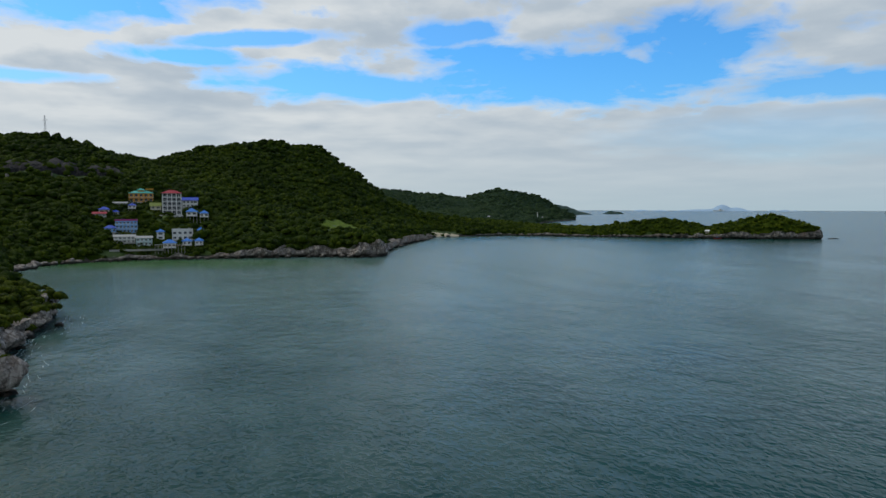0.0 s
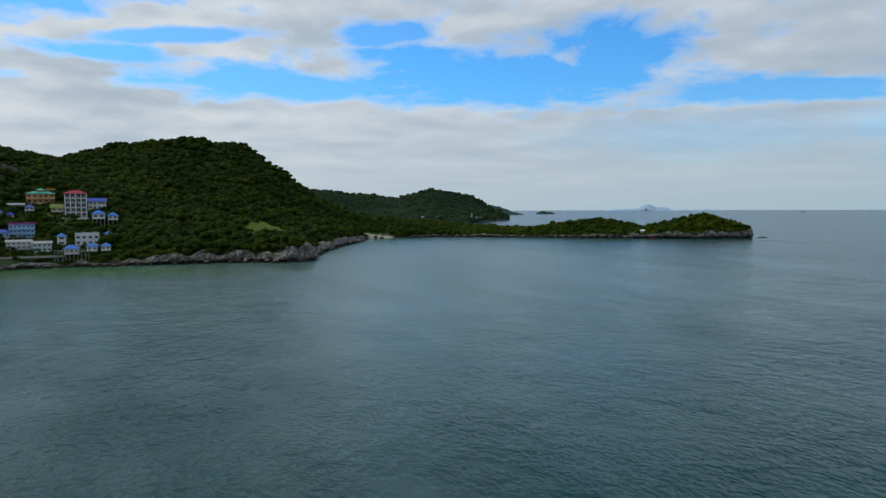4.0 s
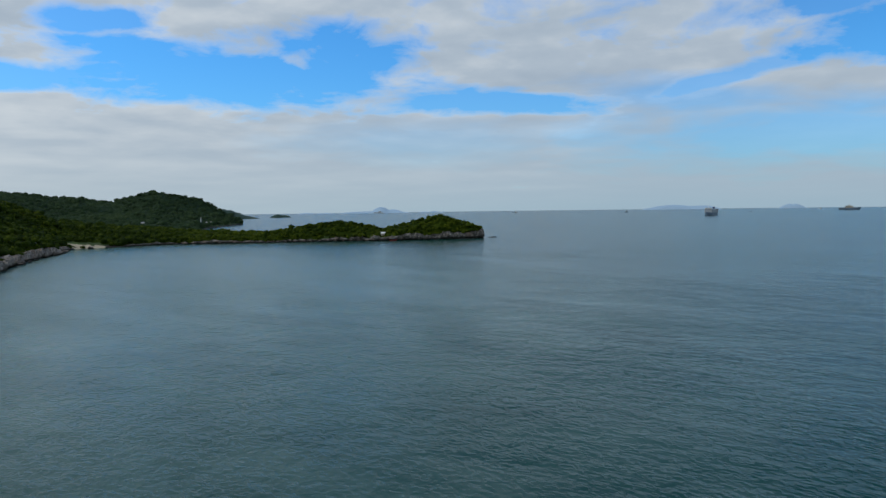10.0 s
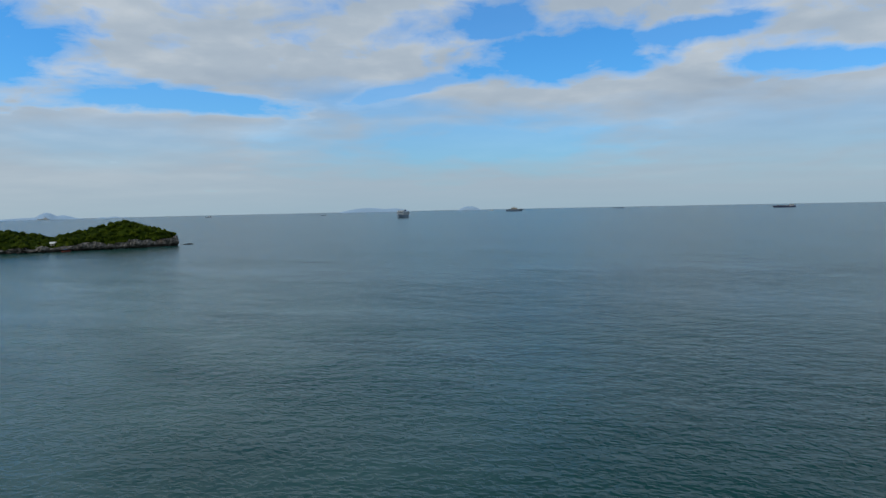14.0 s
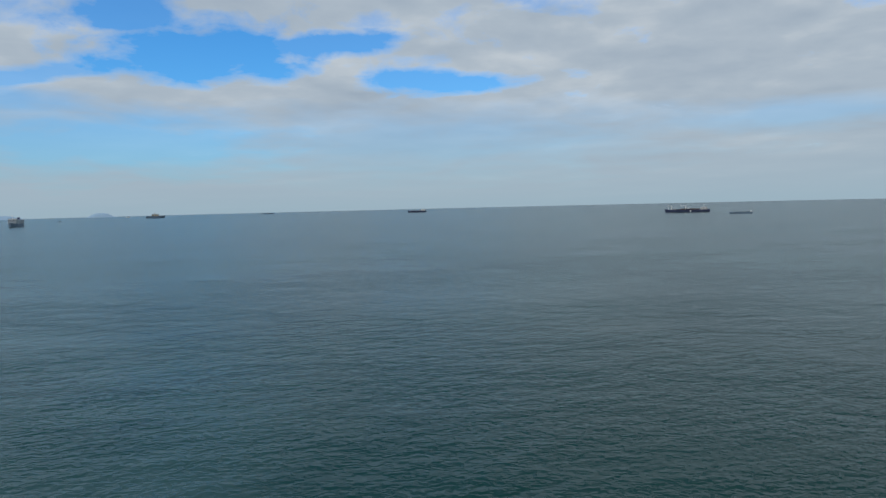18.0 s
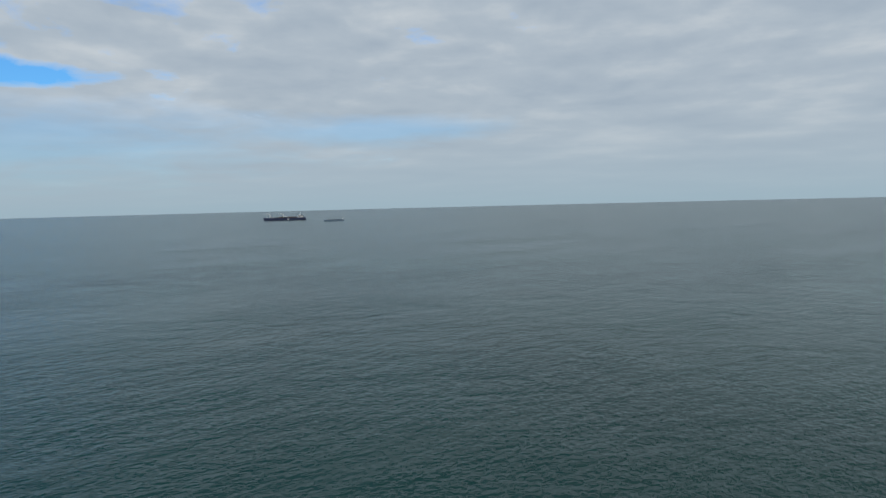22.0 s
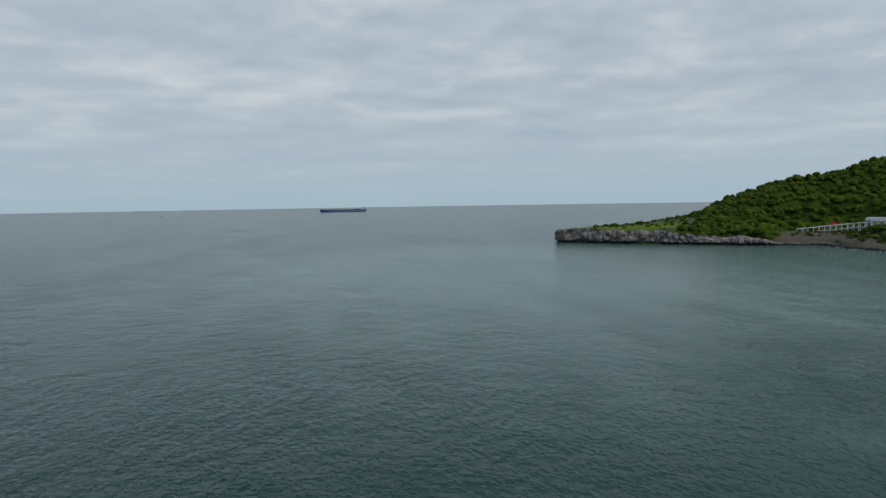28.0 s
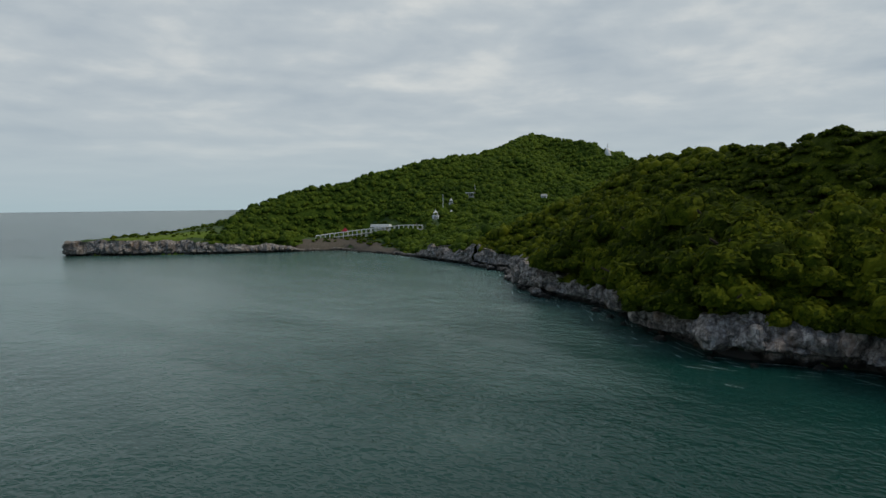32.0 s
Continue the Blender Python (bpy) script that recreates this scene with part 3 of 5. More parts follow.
FAR_CROWNS = [leaf_cloud(RNG, 16, 0.16, 4, 0.55, BALL1, 0.66, 0.98) for _ in range(12)]
DIST_CROWNS = [leaf_cloud(RNG, 6, 0.2, 3, 0.5, BALL1, 0.66, 1.0) for _ in range(6)]

CLEARINGS = [(-92, -11, 5.5, 5), (-72, 484, 14, 38), (-6, -416, 54, 28), (-122, -345, 26, 58), (4, 699, 18, 6), (-150, -383, 24, 12)]   # x, y, half width, half depth
PLOTS = [(-176, 446, 11), (-201, 460, 11), (-210, 429, 5), (-206, 434, 4), (-209, 421, 5), (-191, 415, 9), (-197, 409, 6), (-184, 398, 9), (-174, 400, 8),
         (-209, 448, 5), (-199, 442, 5), (-186, 447, 5), (-170, 464, 7), (-160, 439, 7), (-153, 442, 6), (-157, 413, 9), (-168, 409, 5), (-148, 421, 5),
         (-159, 398, 7), (-150, 402, 6), (-143, 404, 6), (-172, 388, 7), (-160, 390, 7), (-182, 386, 7), (-168, 430, 6), (-178, 436, 5),
         (-187, -352, 4), (-183, -346, 3), (-213, -378, 4), (-206, -363, 3), (-231, -379, 4), (-280, -355, 4), (-424, -446, 5), (-205, -374, 2), (-238, -384, 2),
         (-162, -366, 9), (-172, -355, 8), (-128, -385, 8), (-280, 458, 5), (-271, 466, 5), (-262, 474, 5), (-252, 483, 5), (-243, 492, 4)]   # kept free of tall trees: x, y, radius


def clear(px, py):
    c = np.zeros(px.shape, bool)
    for x, y, a, b in CLEARINGS:
        c |= ((px - x) / a) ** 2 + ((py - y) / b) ** 2 < 1
    for x, y, r in PLOTS:
        c |= np.hypot(px - x, py - y) < r
    return c


def scatter(x0, x1, y0, y1, step, seed, margin=1.8):
    rng = np.random.RandomState(seed)
    gx, gy = np.meshgrid(np.arange(x0, x1, step), np.arange(y0, y1, step))
    px = (gx + rng.uniform(-0.5, 0.5, gx.shape) * step).ravel()
    py = (gy + rng.uniform(-0.5, 0.5, gy.shape) * step).ravel()
    keep = (coast_dist(px, py) > margin) & ~clear(px, py)
    px, py = px[keep], py[keep]
    d, z = coast_dist(px, py), land(px, py)
    return px, py, np.where(d < 9, np.maximum(z, cliff_height(px, py) - 0.8), z), rng


def facing(px, py, pz):
    """Whether the ground faces the open bay, or lies hidden behind a ridge."""
    bx, by, bz = 15.0, 60.0, 30.0
    seen = np.ones(px.shape, bool)
    for t in np.linspace(0.45, 0.97, 22):
        seen &= land(bx + (px - bx) * t, by + (py - by) * t) < bz + (pz + 15 - bz) * t
    return seen


def wood(name, box4, step, seed, crowns, lo, hi, mat, label):
    """Woods over a stretch of land, thinner where it lies behind a ridge."""
    px, py, pz, rng = scatter(*box4, step, seed)
    f = facing(px, py, pz)
    away = f & (np.hypot(px - 15, py - 60) > 600)
    forest(name + "_beyond", px[away], py[away], pz[away], rng, DIST_CROWNS, lo * 1.1, hi * 1.1, mat, label + ", on the farther slopes")
    px, py, pz, f = px[~away], py[~away], pz[~away], f[~away]
    forest(name, px[f], py[f], pz[f], rng, crowns, lo, hi, mat, label)
    px, py, pz = px[~f][::4], py[~f][::4], pz[~f][::4]
    forest(name + "_behind", px, py, pz, rng, DIST_CROWNS, hi * 1.3, hi * 2.0, mat, label + ", on the side turned away")


def forest(name, px, py, pz, rng, crowns, lo, hi, mat, label):
    vs, fs, base = [], [], 0
    for x, y, z in zip(px, py, pz):
        v, f = crowns[rng.randint(len(crowns))]
        s = lo + (hi - lo) * rng.rand() ** 1.4
        if rng.rand() < 0.07:
            s *= 1.4
        a = rng.uniform(0, 6.28)
        c, n = math.cos(a) * s, math.sin(a) * s
        w = np.stack([x + v[:, 0] * c - v[:, 1] * n, y + v[:, 0] * n + v[:, 1] * c, z + (v[:, 2] * 1.05 + 0.02) * s * rng.uniform(0.75, 1.15)], -1)
        vs.append(w)
        fs.append(f + base)
        base += len(v)
    if vs:
        tagged(new(name, mesh_from(name, np.concatenate(vs), np.concatenate(fs), mat, True)), label, "forest", kind="stuff")


def understory(name, box4, step, tall, mat, label, seed):
    """The closed lower canopy from which the crowns stand out."""
    x0, x1, y0, y1 = box4
    gx, gy = np.meshgrid(np.arange(x0, x1, step), np.arange(y0, y1, step))
    rng = np.random.RandomState(seed)
    px = (gx + rng.uniform(-0.35, 0.35, gx.shape) * step).ravel()
    py = (gy + rng.uniform(-0.35, 0.35, gy.shape) * step).ravel()
    d = coast_dist(px, py)
    grown = (d > 3.0) & ~clear(px, py)
    lump = 0.75 + 0.35 * waves(px, py, 9, seed) + 0.25 * waves(px, py, 4.5, seed + 1) + rng.uniform(-0.15, 0.15, px.shape)
    z = land(px, py) + np.where(grown, tall * np.clip(lump, 0.2, 1.6) * smooth(d / 9), -1.5)
    idx = np.arange(px.size).reshape(gx.shape)
    q = np.stack([idx[:-1, :-1], idx[:-1, 1:], idx[1:, 1:], idx[1:, :-1]], -1).reshape(-1, 4)
    q = q[grown[q].any(1) & (d[q].min(1) > 1.5)]
    used, inv = np.unique(q, return_inverse=True)
    v = np.stack([px, py, z], -1)[used]
    tagged(new(name, mesh_from(name, v, inv.reshape(-1, 4), mat, True)), label, "undergrowth", kind="stuff")


def build_forest():
    understory("near_undergrowth", (-215, -60, -240, 200), 1.3, 1.1, LEAF, "closed leafy scrub under the trees of the near slope", 41)
    understory("north_undergrowth", (-440, 60, 200, 790), 2.6, 1.3, LEAF_FAR, "closed leafy scrub under the woods of the northern hill", 42)
    understory("south_undergrowth", (-450, 40, -560, -235), 2.6, 1.4, LEAF_SOUTH, "closed leafy scrub under the woods of the southern hill", 43)
    understory("far_hill_undergrowth", (-330, 310, 800, 1640), 7.0, 3.5, LEAF_HAZED, "closed leafy scrub on the far hill", 45)
    understory("headland_undergrowth", (40, 352, 620, 800), 2.6, 1.8, LEAF_FAR, "closed leafy scrub on the long headland", 44)
    # woods on the slope over the near shore, beyond the single trees
    px, py, pz, rng = scatter(-235, -60, -235, 200, 3.6, 21, 0.9)
    near = single_zone(px, py, coast_dist(px, py))
    view = ((py < 16) | (py > 92)) & (py > -240) & facing(px, py, pz)
    k = ~near & view
    close = np.hypot(px - 25, py - 70) < 235
    m = k & close
    forest("near_forest", px[m], py[m], pz[m], rng, MID_CROWNS, 2.3, 3.9, LEAF, "dense low tropical trees covering the near slope")
    m = k & ~close
    forest("near_forest_beyond", px[m], py[m], pz[m], rng, FAR_CROWNS, 2.5, 4.3, LEAF, "dense low tropical trees further along the slope")
    k = np.flatnonzero(~near & ~view)[::4]
    forest("near_forest_behind", px[k], py[k], pz[k], rng, FAR_CROWNS, 4.0, 6.2, LEAF, "low tropical trees on the ridge and beyond")
    wood("south_forest", (-440, 40, -560, -235), 4.0, 22, FAR_CROWNS, 2.5, 4.6, LEAF_SOUTH, "dense green woods on the southern hill")
    rng = np.random.RandomState(29)
    px, py = rng.uniform(-218, -138, 2600), rng.uniform(386, 472, 2600)
    ok = clear(px, py) & (coast_dist(px, py) > 1.5)
    forest("resort_shrubs", px[ok], py[ok], land(px[ok], py[ok]), rng, FAR_CROWNS, 0.9, 2.3, LEAF_FAR, "low garden shrubs between the resort houses")
    px, py = rng.uniform(-200, -95, 1500), rng.uniform(-410, -280, 1500)
    ok = clear(px, py) & (coast_dist(px, py) > 9) & (np.abs((px + 114) * 0.55 + (py + 391) * -0.83) > 3)
    forest("cove_shrubs", px[ok], py[ok], land(px[ok], py[ok]), rng, FAR_CROWNS, 0.9, 1.8, LEAF_FAR, "low shrubs and weeds round the cove")
    px, py = rng.uniform(-60, 30, 260), rng.uniform(-440, -392, 260)
    ok = (coast_dist(px, py) > 8) & (px < 8)
    forest("point_shrubs", px[ok], py[ok], land(px[ok], py[ok]), rng, FAR_CROWNS, 0.8, 1.8, LEAF_FAR, "scattered low shrubs on the grassy point")
    px, py, pz, rng = scatter(-430, -235, -235, 200, 11.0, 24)
    forest("inland_forest", px, py, pz, rng, DIST_CROWNS, 6.0, 9.0, LEAF_FAR, "dense green woods inland of the ridge")
    wood("north_forest", (-440, 60, 200, 790), 4.1, 23, FAR_CROWNS, 2.5, 4.7, LEAF_FAR, "dense green woods on the northern hill")
    px, py, pz, rng = scatter(40, 352, 610, 800, 4.2, 25)
    forest("headland_forest", px, py, pz, rng, FAR_CROWNS, 2.7, 4.2, LEAF_FAR, "low dark woods on the long headland")
    px, py, pz, rng = scatter(-330, 310, 800, 1640, 8.4, 26)
    forest("far_hill_forest", px, py, pz, rng, DIST_CROWNS, 5.2, 7.4, LEAF_HAZED, "woods on the far hill behind the headland")


def single_zone(px, py, d):
    return (d < 24) & (py > -118) & (py < 22) & (px > -128)


build_forest()


# ---- sea cliffs along the shore ----
def resample(pts, step):
    out = []
    for (ax, ay), (bx, by) in zip(pts, pts[1:]):
        n = max(1, int(math.hypot(bx - ax, by - ay) / step))
        out += [(ax + (bx - ax) * k / n, ay + (by - ay) * k / n) for k in range(n)]
    return out + [pts[-1]]


def ridged(p, s):
    n = noise.noise(Vector(p) * s)
    return 1 - abs(n) * 2


def build_cliff(name, pts, step, rows, mat, label, seed, reach=1.6, hollow=1.9, tall=1.0, vary=2.6, notch=1.1):
    """A fissured rock face: uneven, undercut at the waterline and rising to the turf."""
    line = resample(pts, step)
    arr = np.array(line)
    tang = np.gradient(arr, axis=0)
    k = max(1, int(6 / step))
    ker = np.ones(2 * k + 1) / (2 * k + 1)
    for c in range(2):
        tang[:, c] = np.convolve(np.pad(tang[:, c], k, mode="edge"), ker, "valid")
    tang /= np.linalg.norm(tang, axis=1)[:, None] + 1e-9
    out = np.stack([tang[:, 1], -tang[:, 0]], -1)     # towards the sea
    top = cliff_height(arr[:, 0], arr[:, 1])
    v, f = [], []
    for i, (x, y) in enumerate(line):
        h = top[i] * tall + vary * noise.noise(Vector((x * 0.11, y * 0.11, seed))) + 0.6
        h = max(h, 0.9)
        k5 = min(1.0, h / 5)
        for j in range(rows):
            t = (j / (rows - 1)) ** 1.25
            z = -1.2 + (h + 1.2) * t
            p = (x, y, z)
            q = Vector((x, y, z * 0.75))
            c1, c2 = noise.voronoi(q * 0.21)[0], noise.voronoi(q * 0.55 + Vector((7, 3, 1)))[0]
            push = 3.2 * min(1.0, (c1[1] - c1[0]) * 1.6) + 1.0 * min(1.0, (c2[1] - c2[0]) * 1.5) + 0.35 * noise.noise(q * 1.6) + 0.5 * ridged(q + Vector((3, 1, seed)), 0.75) - 2.0
            push += 4.2 * noise.noise(Vector((x * 0.065, y * 0.065, seed + 2)))
            lip = notch + 0.7 * noise.noise(Vector((x * 0.12, y * 0.12, seed + 5)))
            cut = hollow * float(smooth(np.array((lip + 0.7 - z) / 0.9)))
            lean = -3.0 * t ** 2.4 * (0.6 + 0.5 * noise.noise(Vector((x * 0.05, y * 0.05, 9))))
            o = (push - cut) * k5 + lean + reach
            v.append((x + out[i, 0] * o, y + out[i, 1] * o, z + 0.3 * noise.noise(Vector(p) * 0.5)))
        o = -6.0
        v.append((x + out[i, 0] * o, y + out[i, 1] * o, h - 1.5))
    n = rows + 1
    for i in range(len(line) - 1):
        f += [(i * n + j, i * n + j + 1, (i + 1) * n + j + 1, (i + 1) * n + j) for j in range(n - 1)]
    tagged(new(name, mesh_from(name, v, f, mat)), label, "cliff", kind="structure")


build_cliff("cliff_near", COAST[8:24], 0.6, 22, ROCK, "grey fissured limestone cliff at the waterline", 1, 2.6, 4.2, 1.0, 3.2, 2.0)
build_cliff("cliff_left", COAST[23:31], 0.7, 16, ROCK, "grey limestone rocks under a wooded point", 2, 0.8, 3.2, 0.9, 2.6, 1.9)
build_cliff("cliff_south", [(36, -431)] + COAST[0:9], 1.1, 13, ROCK, "low grey rock shelf along the southern point", 3, vary=0.9)
build_cliff("cliff_resort", COAST[30:41], 1.5, 10, ROCK, "grey broken rocks below the wooded hill", 4, tall=0.85, vary=2.6)
build_cliff("cliff_headland", COAST[41:] + BACK[:2], 1.6, 9, ROCK_PALE, "pale rock rim round the long headland", 5, tall=0.8, vary=1.6)


# ---- things: ships at anchor ----
TANKER_BLUE = plain("blue_hull_paint", (0.05, 0.085, 0.21), 0.5, 0.25, 0.2)
PALE_STRIPE = plain("pale_stripe_paint", (0.30, 0.36, 0.45), 0.5, 0.15, 0.3)
NAVY = plain("navy_hull_paint", (0.042, 0.052, 0.105), 0.5, 0.25, 0.2)
# grey-blue hull paint, its colour lightened for the haze over distance
GREY_BLUE_HAZED = plain("grey_blue_hazed_hull_paint", (0.14, 0.20, 0.27), 0.5, 0.25, 0.2)
BLACK_HULL = plain("dark_hull_paint", (0.022, 0.026, 0.036), 0.55, 0.3, 0.2)
GREY_HULL = plain("grey_hull_paint", (0.34, 0.38, 0.41), 0.55, 0.2, 0.2)
WHITE_PAINT = plain("white_paint", (0.72, 0.72, 0.70), 0.5, 0.08, 0.5)
CREAM_PAINT = plain("cream_ship_paint", (0.52, 0.46, 0.36), 0.5, 0.15, 0.4)
DECK = plain("deck_paint", (0.10, 0.075, 0.065), 0.8, 0.2, 0.3)
STEEL = plain("grey_steel", (0.30, 0.31, 0.32), 0.45, 0.15, 0.8, 0.6)
GLASS = plain("dark_window_glass", (0.03, 0.04, 0.05), 0.12, 0.1, 1.0)


def hull_mesh(length, beam, draft, side, flare=1.0):
    """A ship's hull with a raked bow at +x and a square stern."""
    bm = bmesh.new()
    rows = []
    n = 18
    for k in range(n + 1):
        u = k / n
        x = (u - 0.5) * length
        w = beam / 2 * (1 - max(0.0, (u - 0.76) / 0.24) ** 2.2) * (1 - 0.25 * max(0.0, (0.10 - u) / 0.10))
        w = max(w, 0.06)
        sheer = side * (1 + 0.30 * max(0.0, (u - 0.82) / 0.18) + 0.10 * max(0.0, (0.12 - u) / 0.12))
        rake = side * 0.55 * max(0.0, (u - 0.85) / 0.15)
        row = []
        for wf, z, rk in ((0.0, -draft, -0.6), (0.80, -draft * 0.9, -0.5), (0.97, -draft * 0.2, 0.0), (1.0, side * 0.45, 0.5), (1.0 * flare, sheer, 1.0)):
            row.append((x + rake * rk, w * wf, z))
        rows.append(row)
    left = [[bm.verts.new(p) for p in r] for r in rows]
    right = [[bm.verts.new((p[0], -p[1] if p[1] else -0.001, p[2])) for p in r] for r in rows]
    for a, b in zip(left, left[1:]):
        for j in range(4):
            bm.faces.new((a[j], b[j], b[j + 1], a[j + 1]))
    for a, b in zip(right, right[1:]):
        for j in range(4):
            bm.faces.new((b[j], a[j], a[j + 1], b[j + 1]))
    for a, b, c, d in zip(left, left[1:], right, right[1:]):
        bm.faces.new((a[4], b[4], d[4], c[4]))
    bm.faces.new([v for v in left[0]] + [v for v in right[0]][::-1])
    bm.faces.new([v for v in left[-1]][::-1] + [v for v in right[-1]])
    bmesh.ops.recalc_face_normals(bm, faces=bm.faces)
    return bm


def bridge(parent, x0, x1, beam, z0, decks, mat=None):
    """Stepped deckhouse with a window band on each deck, wings, funnel and mast."""
    for k in range(decks):
        inset = 0.35 * k
        body = part("deckhouse", box(x0 + inset, -beam / 2 + inset, z0 + 2.7 * k, x1 - inset * 0.4, beam / 2 - inset, z0 + 2.7 * (k + 1) - 0.12, 0.1), mat or WHITE_PAINT, parent, "white painted deckhouse" if not mat else "")
        part("window_band", box(x0 + inset - 0.05, -beam / 2 + inset - 0.05, z0 + 2.7 * k + 1.2, x1 - inset * 0.4 + 0.05, beam / 2 - inset + 0.05, z0 + 2.7 * k + 2.0), GLASS, body, "dark glass window band")
    top = z0 + 2.7 * decks
    part("bridge_wing", box(x0 + 1.0, -beam / 2 - 1.0, top - 0.3, x0 + 3.5, beam / 2 + 1.0, top, 0.05), WHITE_PAINT, parent)
    xm = (x0 + x1) / 2
    part("mast", tube([(xm, 0, top - 0.2), (xm, 0, top + 4), (xm, 0, top + 8)], [0.5, 0.35, 0.2], 6), WHITE_PAINT, parent)
    part("mast_yard", box(xm - 0.15, -2.2, top + 5.2, xm + 0.15, 2.2, top + 5.5), WHITE_PAINT, parent)
    return top


def ship(name, label, x, y, length, beam, side, hull_mat, heading, deckhouse, cargo=0, cranes=0, funnel=None, decks=4, house_mat=None):
    s = thing(name, label, "ship", pose(x, y, 0, 0, 0, heading))
    part("hull", hull_mesh(length, beam, 3.0, side), hull_mat, s)
    part("boot_stripe", hull_mesh(length * 1.001, beam * 1.006, 2.9, 0.5), BLACK_HULL, s, "black waterline stripe")
    part("deck", box(-length * 0.47, -beam * 0.42, side - 0.1, length * 0.36, beam * 0.42, side + 0.25), DECK, s)
    a, b = deckhouse
    top = bridge(s, a * length, b * length, beam * 0.86, side + 0.2, decks, house_mat)
    if funnel is not None:
        fx = funnel * length
        f = part("funnel", tube([(fx, 0, side), (fx, 0, side + 2.7 * decks), (fx - 0.6, 0, side + 2.7 * decks + 4)], [beam * 0.13, beam * 0.13, beam * 0.11], 10), CREAM_PAINT if house_mat else NAVY, s)
        part("funnel_cap", tube([(fx - 0.6, 0, side + 2.7 * decks + 3.9), (fx - 0.7, 0, side + 2.7 * decks + 4.6)], [beam * 0.115, beam * 0.1], 10), BLACK_HULL, f)
    rng = random.Random(int(abs(x) + length))
    lo, hi = (b + 0.03, 0.38) if a < -0.1 else (-0.42, a - 0.03)
    for k in range(cargo):
        u0 = lo + (hi - lo) * k / cargo
        u1 = lo + (hi - lo) * (k + 0.86) / cargo
        part("hatch_cover", box(u0 * length, -beam * 0.36, side + 0.2, u1 * length, beam * 0.36, side + 0.2 + rng.uniform(1.0, 2.6), 0.12), rng.choice([DECK, BLACK_HULL, STEEL]), s)
    for k in range(cranes):
        cx = (lo + (hi - lo) * (k + 0.96) / max(1, cranes)) * length
        c = part("crane_post", tube([(cx, 0, side), (cx, 0, side + 7), (cx, 0, side + 9)], [0.9, 0.8, 0.9], 8), WHITE_PAINT, s, "white deck crane post")
        part("crane_jib", tube([(cx, 0, side + 8), (cx + length * 0.07, 0, side + 10), (cx + length * 0.13, 0, side + 9)], [0.5, 0.4, 0.3], 6), WHITE_PAINT, c)
    for u in (-0.48, 0.46):
        part("rail", box(u * length - 0.1, -beam * 0.3, side * 1.1, u * length + 0.1, beam * 0.3, side * 1.1 + 1.1), STEEL, s)
    part("foremast", tube([(0.44 * length, 0, side * 1.2), (0.44 * length, 0, side * 1.2 + 7)], [0.3, 0.18], 6), WHITE_PAINT, s)
    return s


def across(x, y, flip=0):
    """Heading that lies square to the line of sight from the bay."""
    return math.degrees(math.atan2(y - 60, x)) + 90 + flip


def build_ships():
    s = ship("cargo_ship", "dark-hulled cargo ship with a white aft deckhouse, at anchor", 1603, -198, 91, 17, 5.4, NAVY, across(1603, -198, 4), (-0.44, -0.30), 6, 2, None, 2)
    part("midship_house", box(-4, -6, 5.4, 2, 6, 8.8, 0.2), WHITE_PAINT, s, "white block amidships")
    part("hull_patch", box(-7, -8.58, 1.4, -4, -8.50, 4.0), WHITE_PAINT, s, "white painted mark on the hull")
    part("hull_patch", box(-7, 8.50, 1.4, -4, 8.58, 4.0), WHITE_PAINT, s, "white painted mark on the hull")
    t = ship("tanker", "long low blue bulk ship with a small white aft deckhouse", 849, -2352, 164, 27, 8.6, TANKER_BLUE, across(849, -2352, -2), (-0.44, -0.39), 7, 0, None, 3)
    for sy in (-1, 1):
        part("side_stripe", box(-74, sy * 13.56 - 0.06, 3.0, 44, sy * 13.56 + 0.06, 4.4), PALE_STRIPE, t, "pale stripe along the hull")
    part("funnel", tube([(-78, 0, 8), (-78, 0, 17), (-79, 0, 19)], [2.0, 2.0, 1.7], 10), PALE_STRIPE, t)
    ship("cargo_ship", "dark cargo ship with white aft deckhouse far out", 2814, 659, 75, 14, 5.6, NAVY, across(2814, 659, 2), (-0.42, -0.20), 4, 0, None, 2)
    ship("supply_ship", "grey-blue ship with a tall cream deckhouse amidships", 2792, 1826, 74, 17, 9.0, GREY_BLUE_HAZED, across(2792, 1826, 180), (-0.20, 0.20), 2, 0, 0.0, 3, CREAM_PAINT)
    # a box-like carrier seen nearly end on
    c = thing("car_carrier", "box-like grey car carrier seen end on, at anchor", "ship", pose(1501, 1385, 0, 0, 0, math.degrees(math.atan2(1385 - 60, 1501)) + 168))
    part("hull", hull_mesh(96, 19, 3.0, 8.0), GREY_BLUE_HAZED, c)
    body = part("car_deck", box(-46, -9.4, 7.8, 34, 9.4, 18.0, 0.8), GREY_HULL, c, "windowless grey upper hull")
    for k in range(5):
        part("vent_row", box(34.0, -8 + 3.3 * k, 15, 34.15, -6 + 3.3 * k, 16.4), BLACK_HULL, body)
    bridge(c, 24, 33, 17, 18.0, 1)
    part("funnel", box(-36, -2.6, 18, -30, 2.6, 23, 0.4), NAVY, c)
    # barges and small craft
    for nm, x, y, ln, lab in (("barge", 1363, -251, 38, "low flat steel barge lying by the cargo ship"), ("barge", 3623, 1669, 64, "low dark barge close to the skyline")):
        g = thing(nm, lab, "barge", pose(x, y, 0, 0, 0, across(x, y)))
        part("hull", hull_mesh(ln, 9, 1.2, 2.6), GREY_BLUE_HAZED if ln < 50 else BLACK_HULL, g)
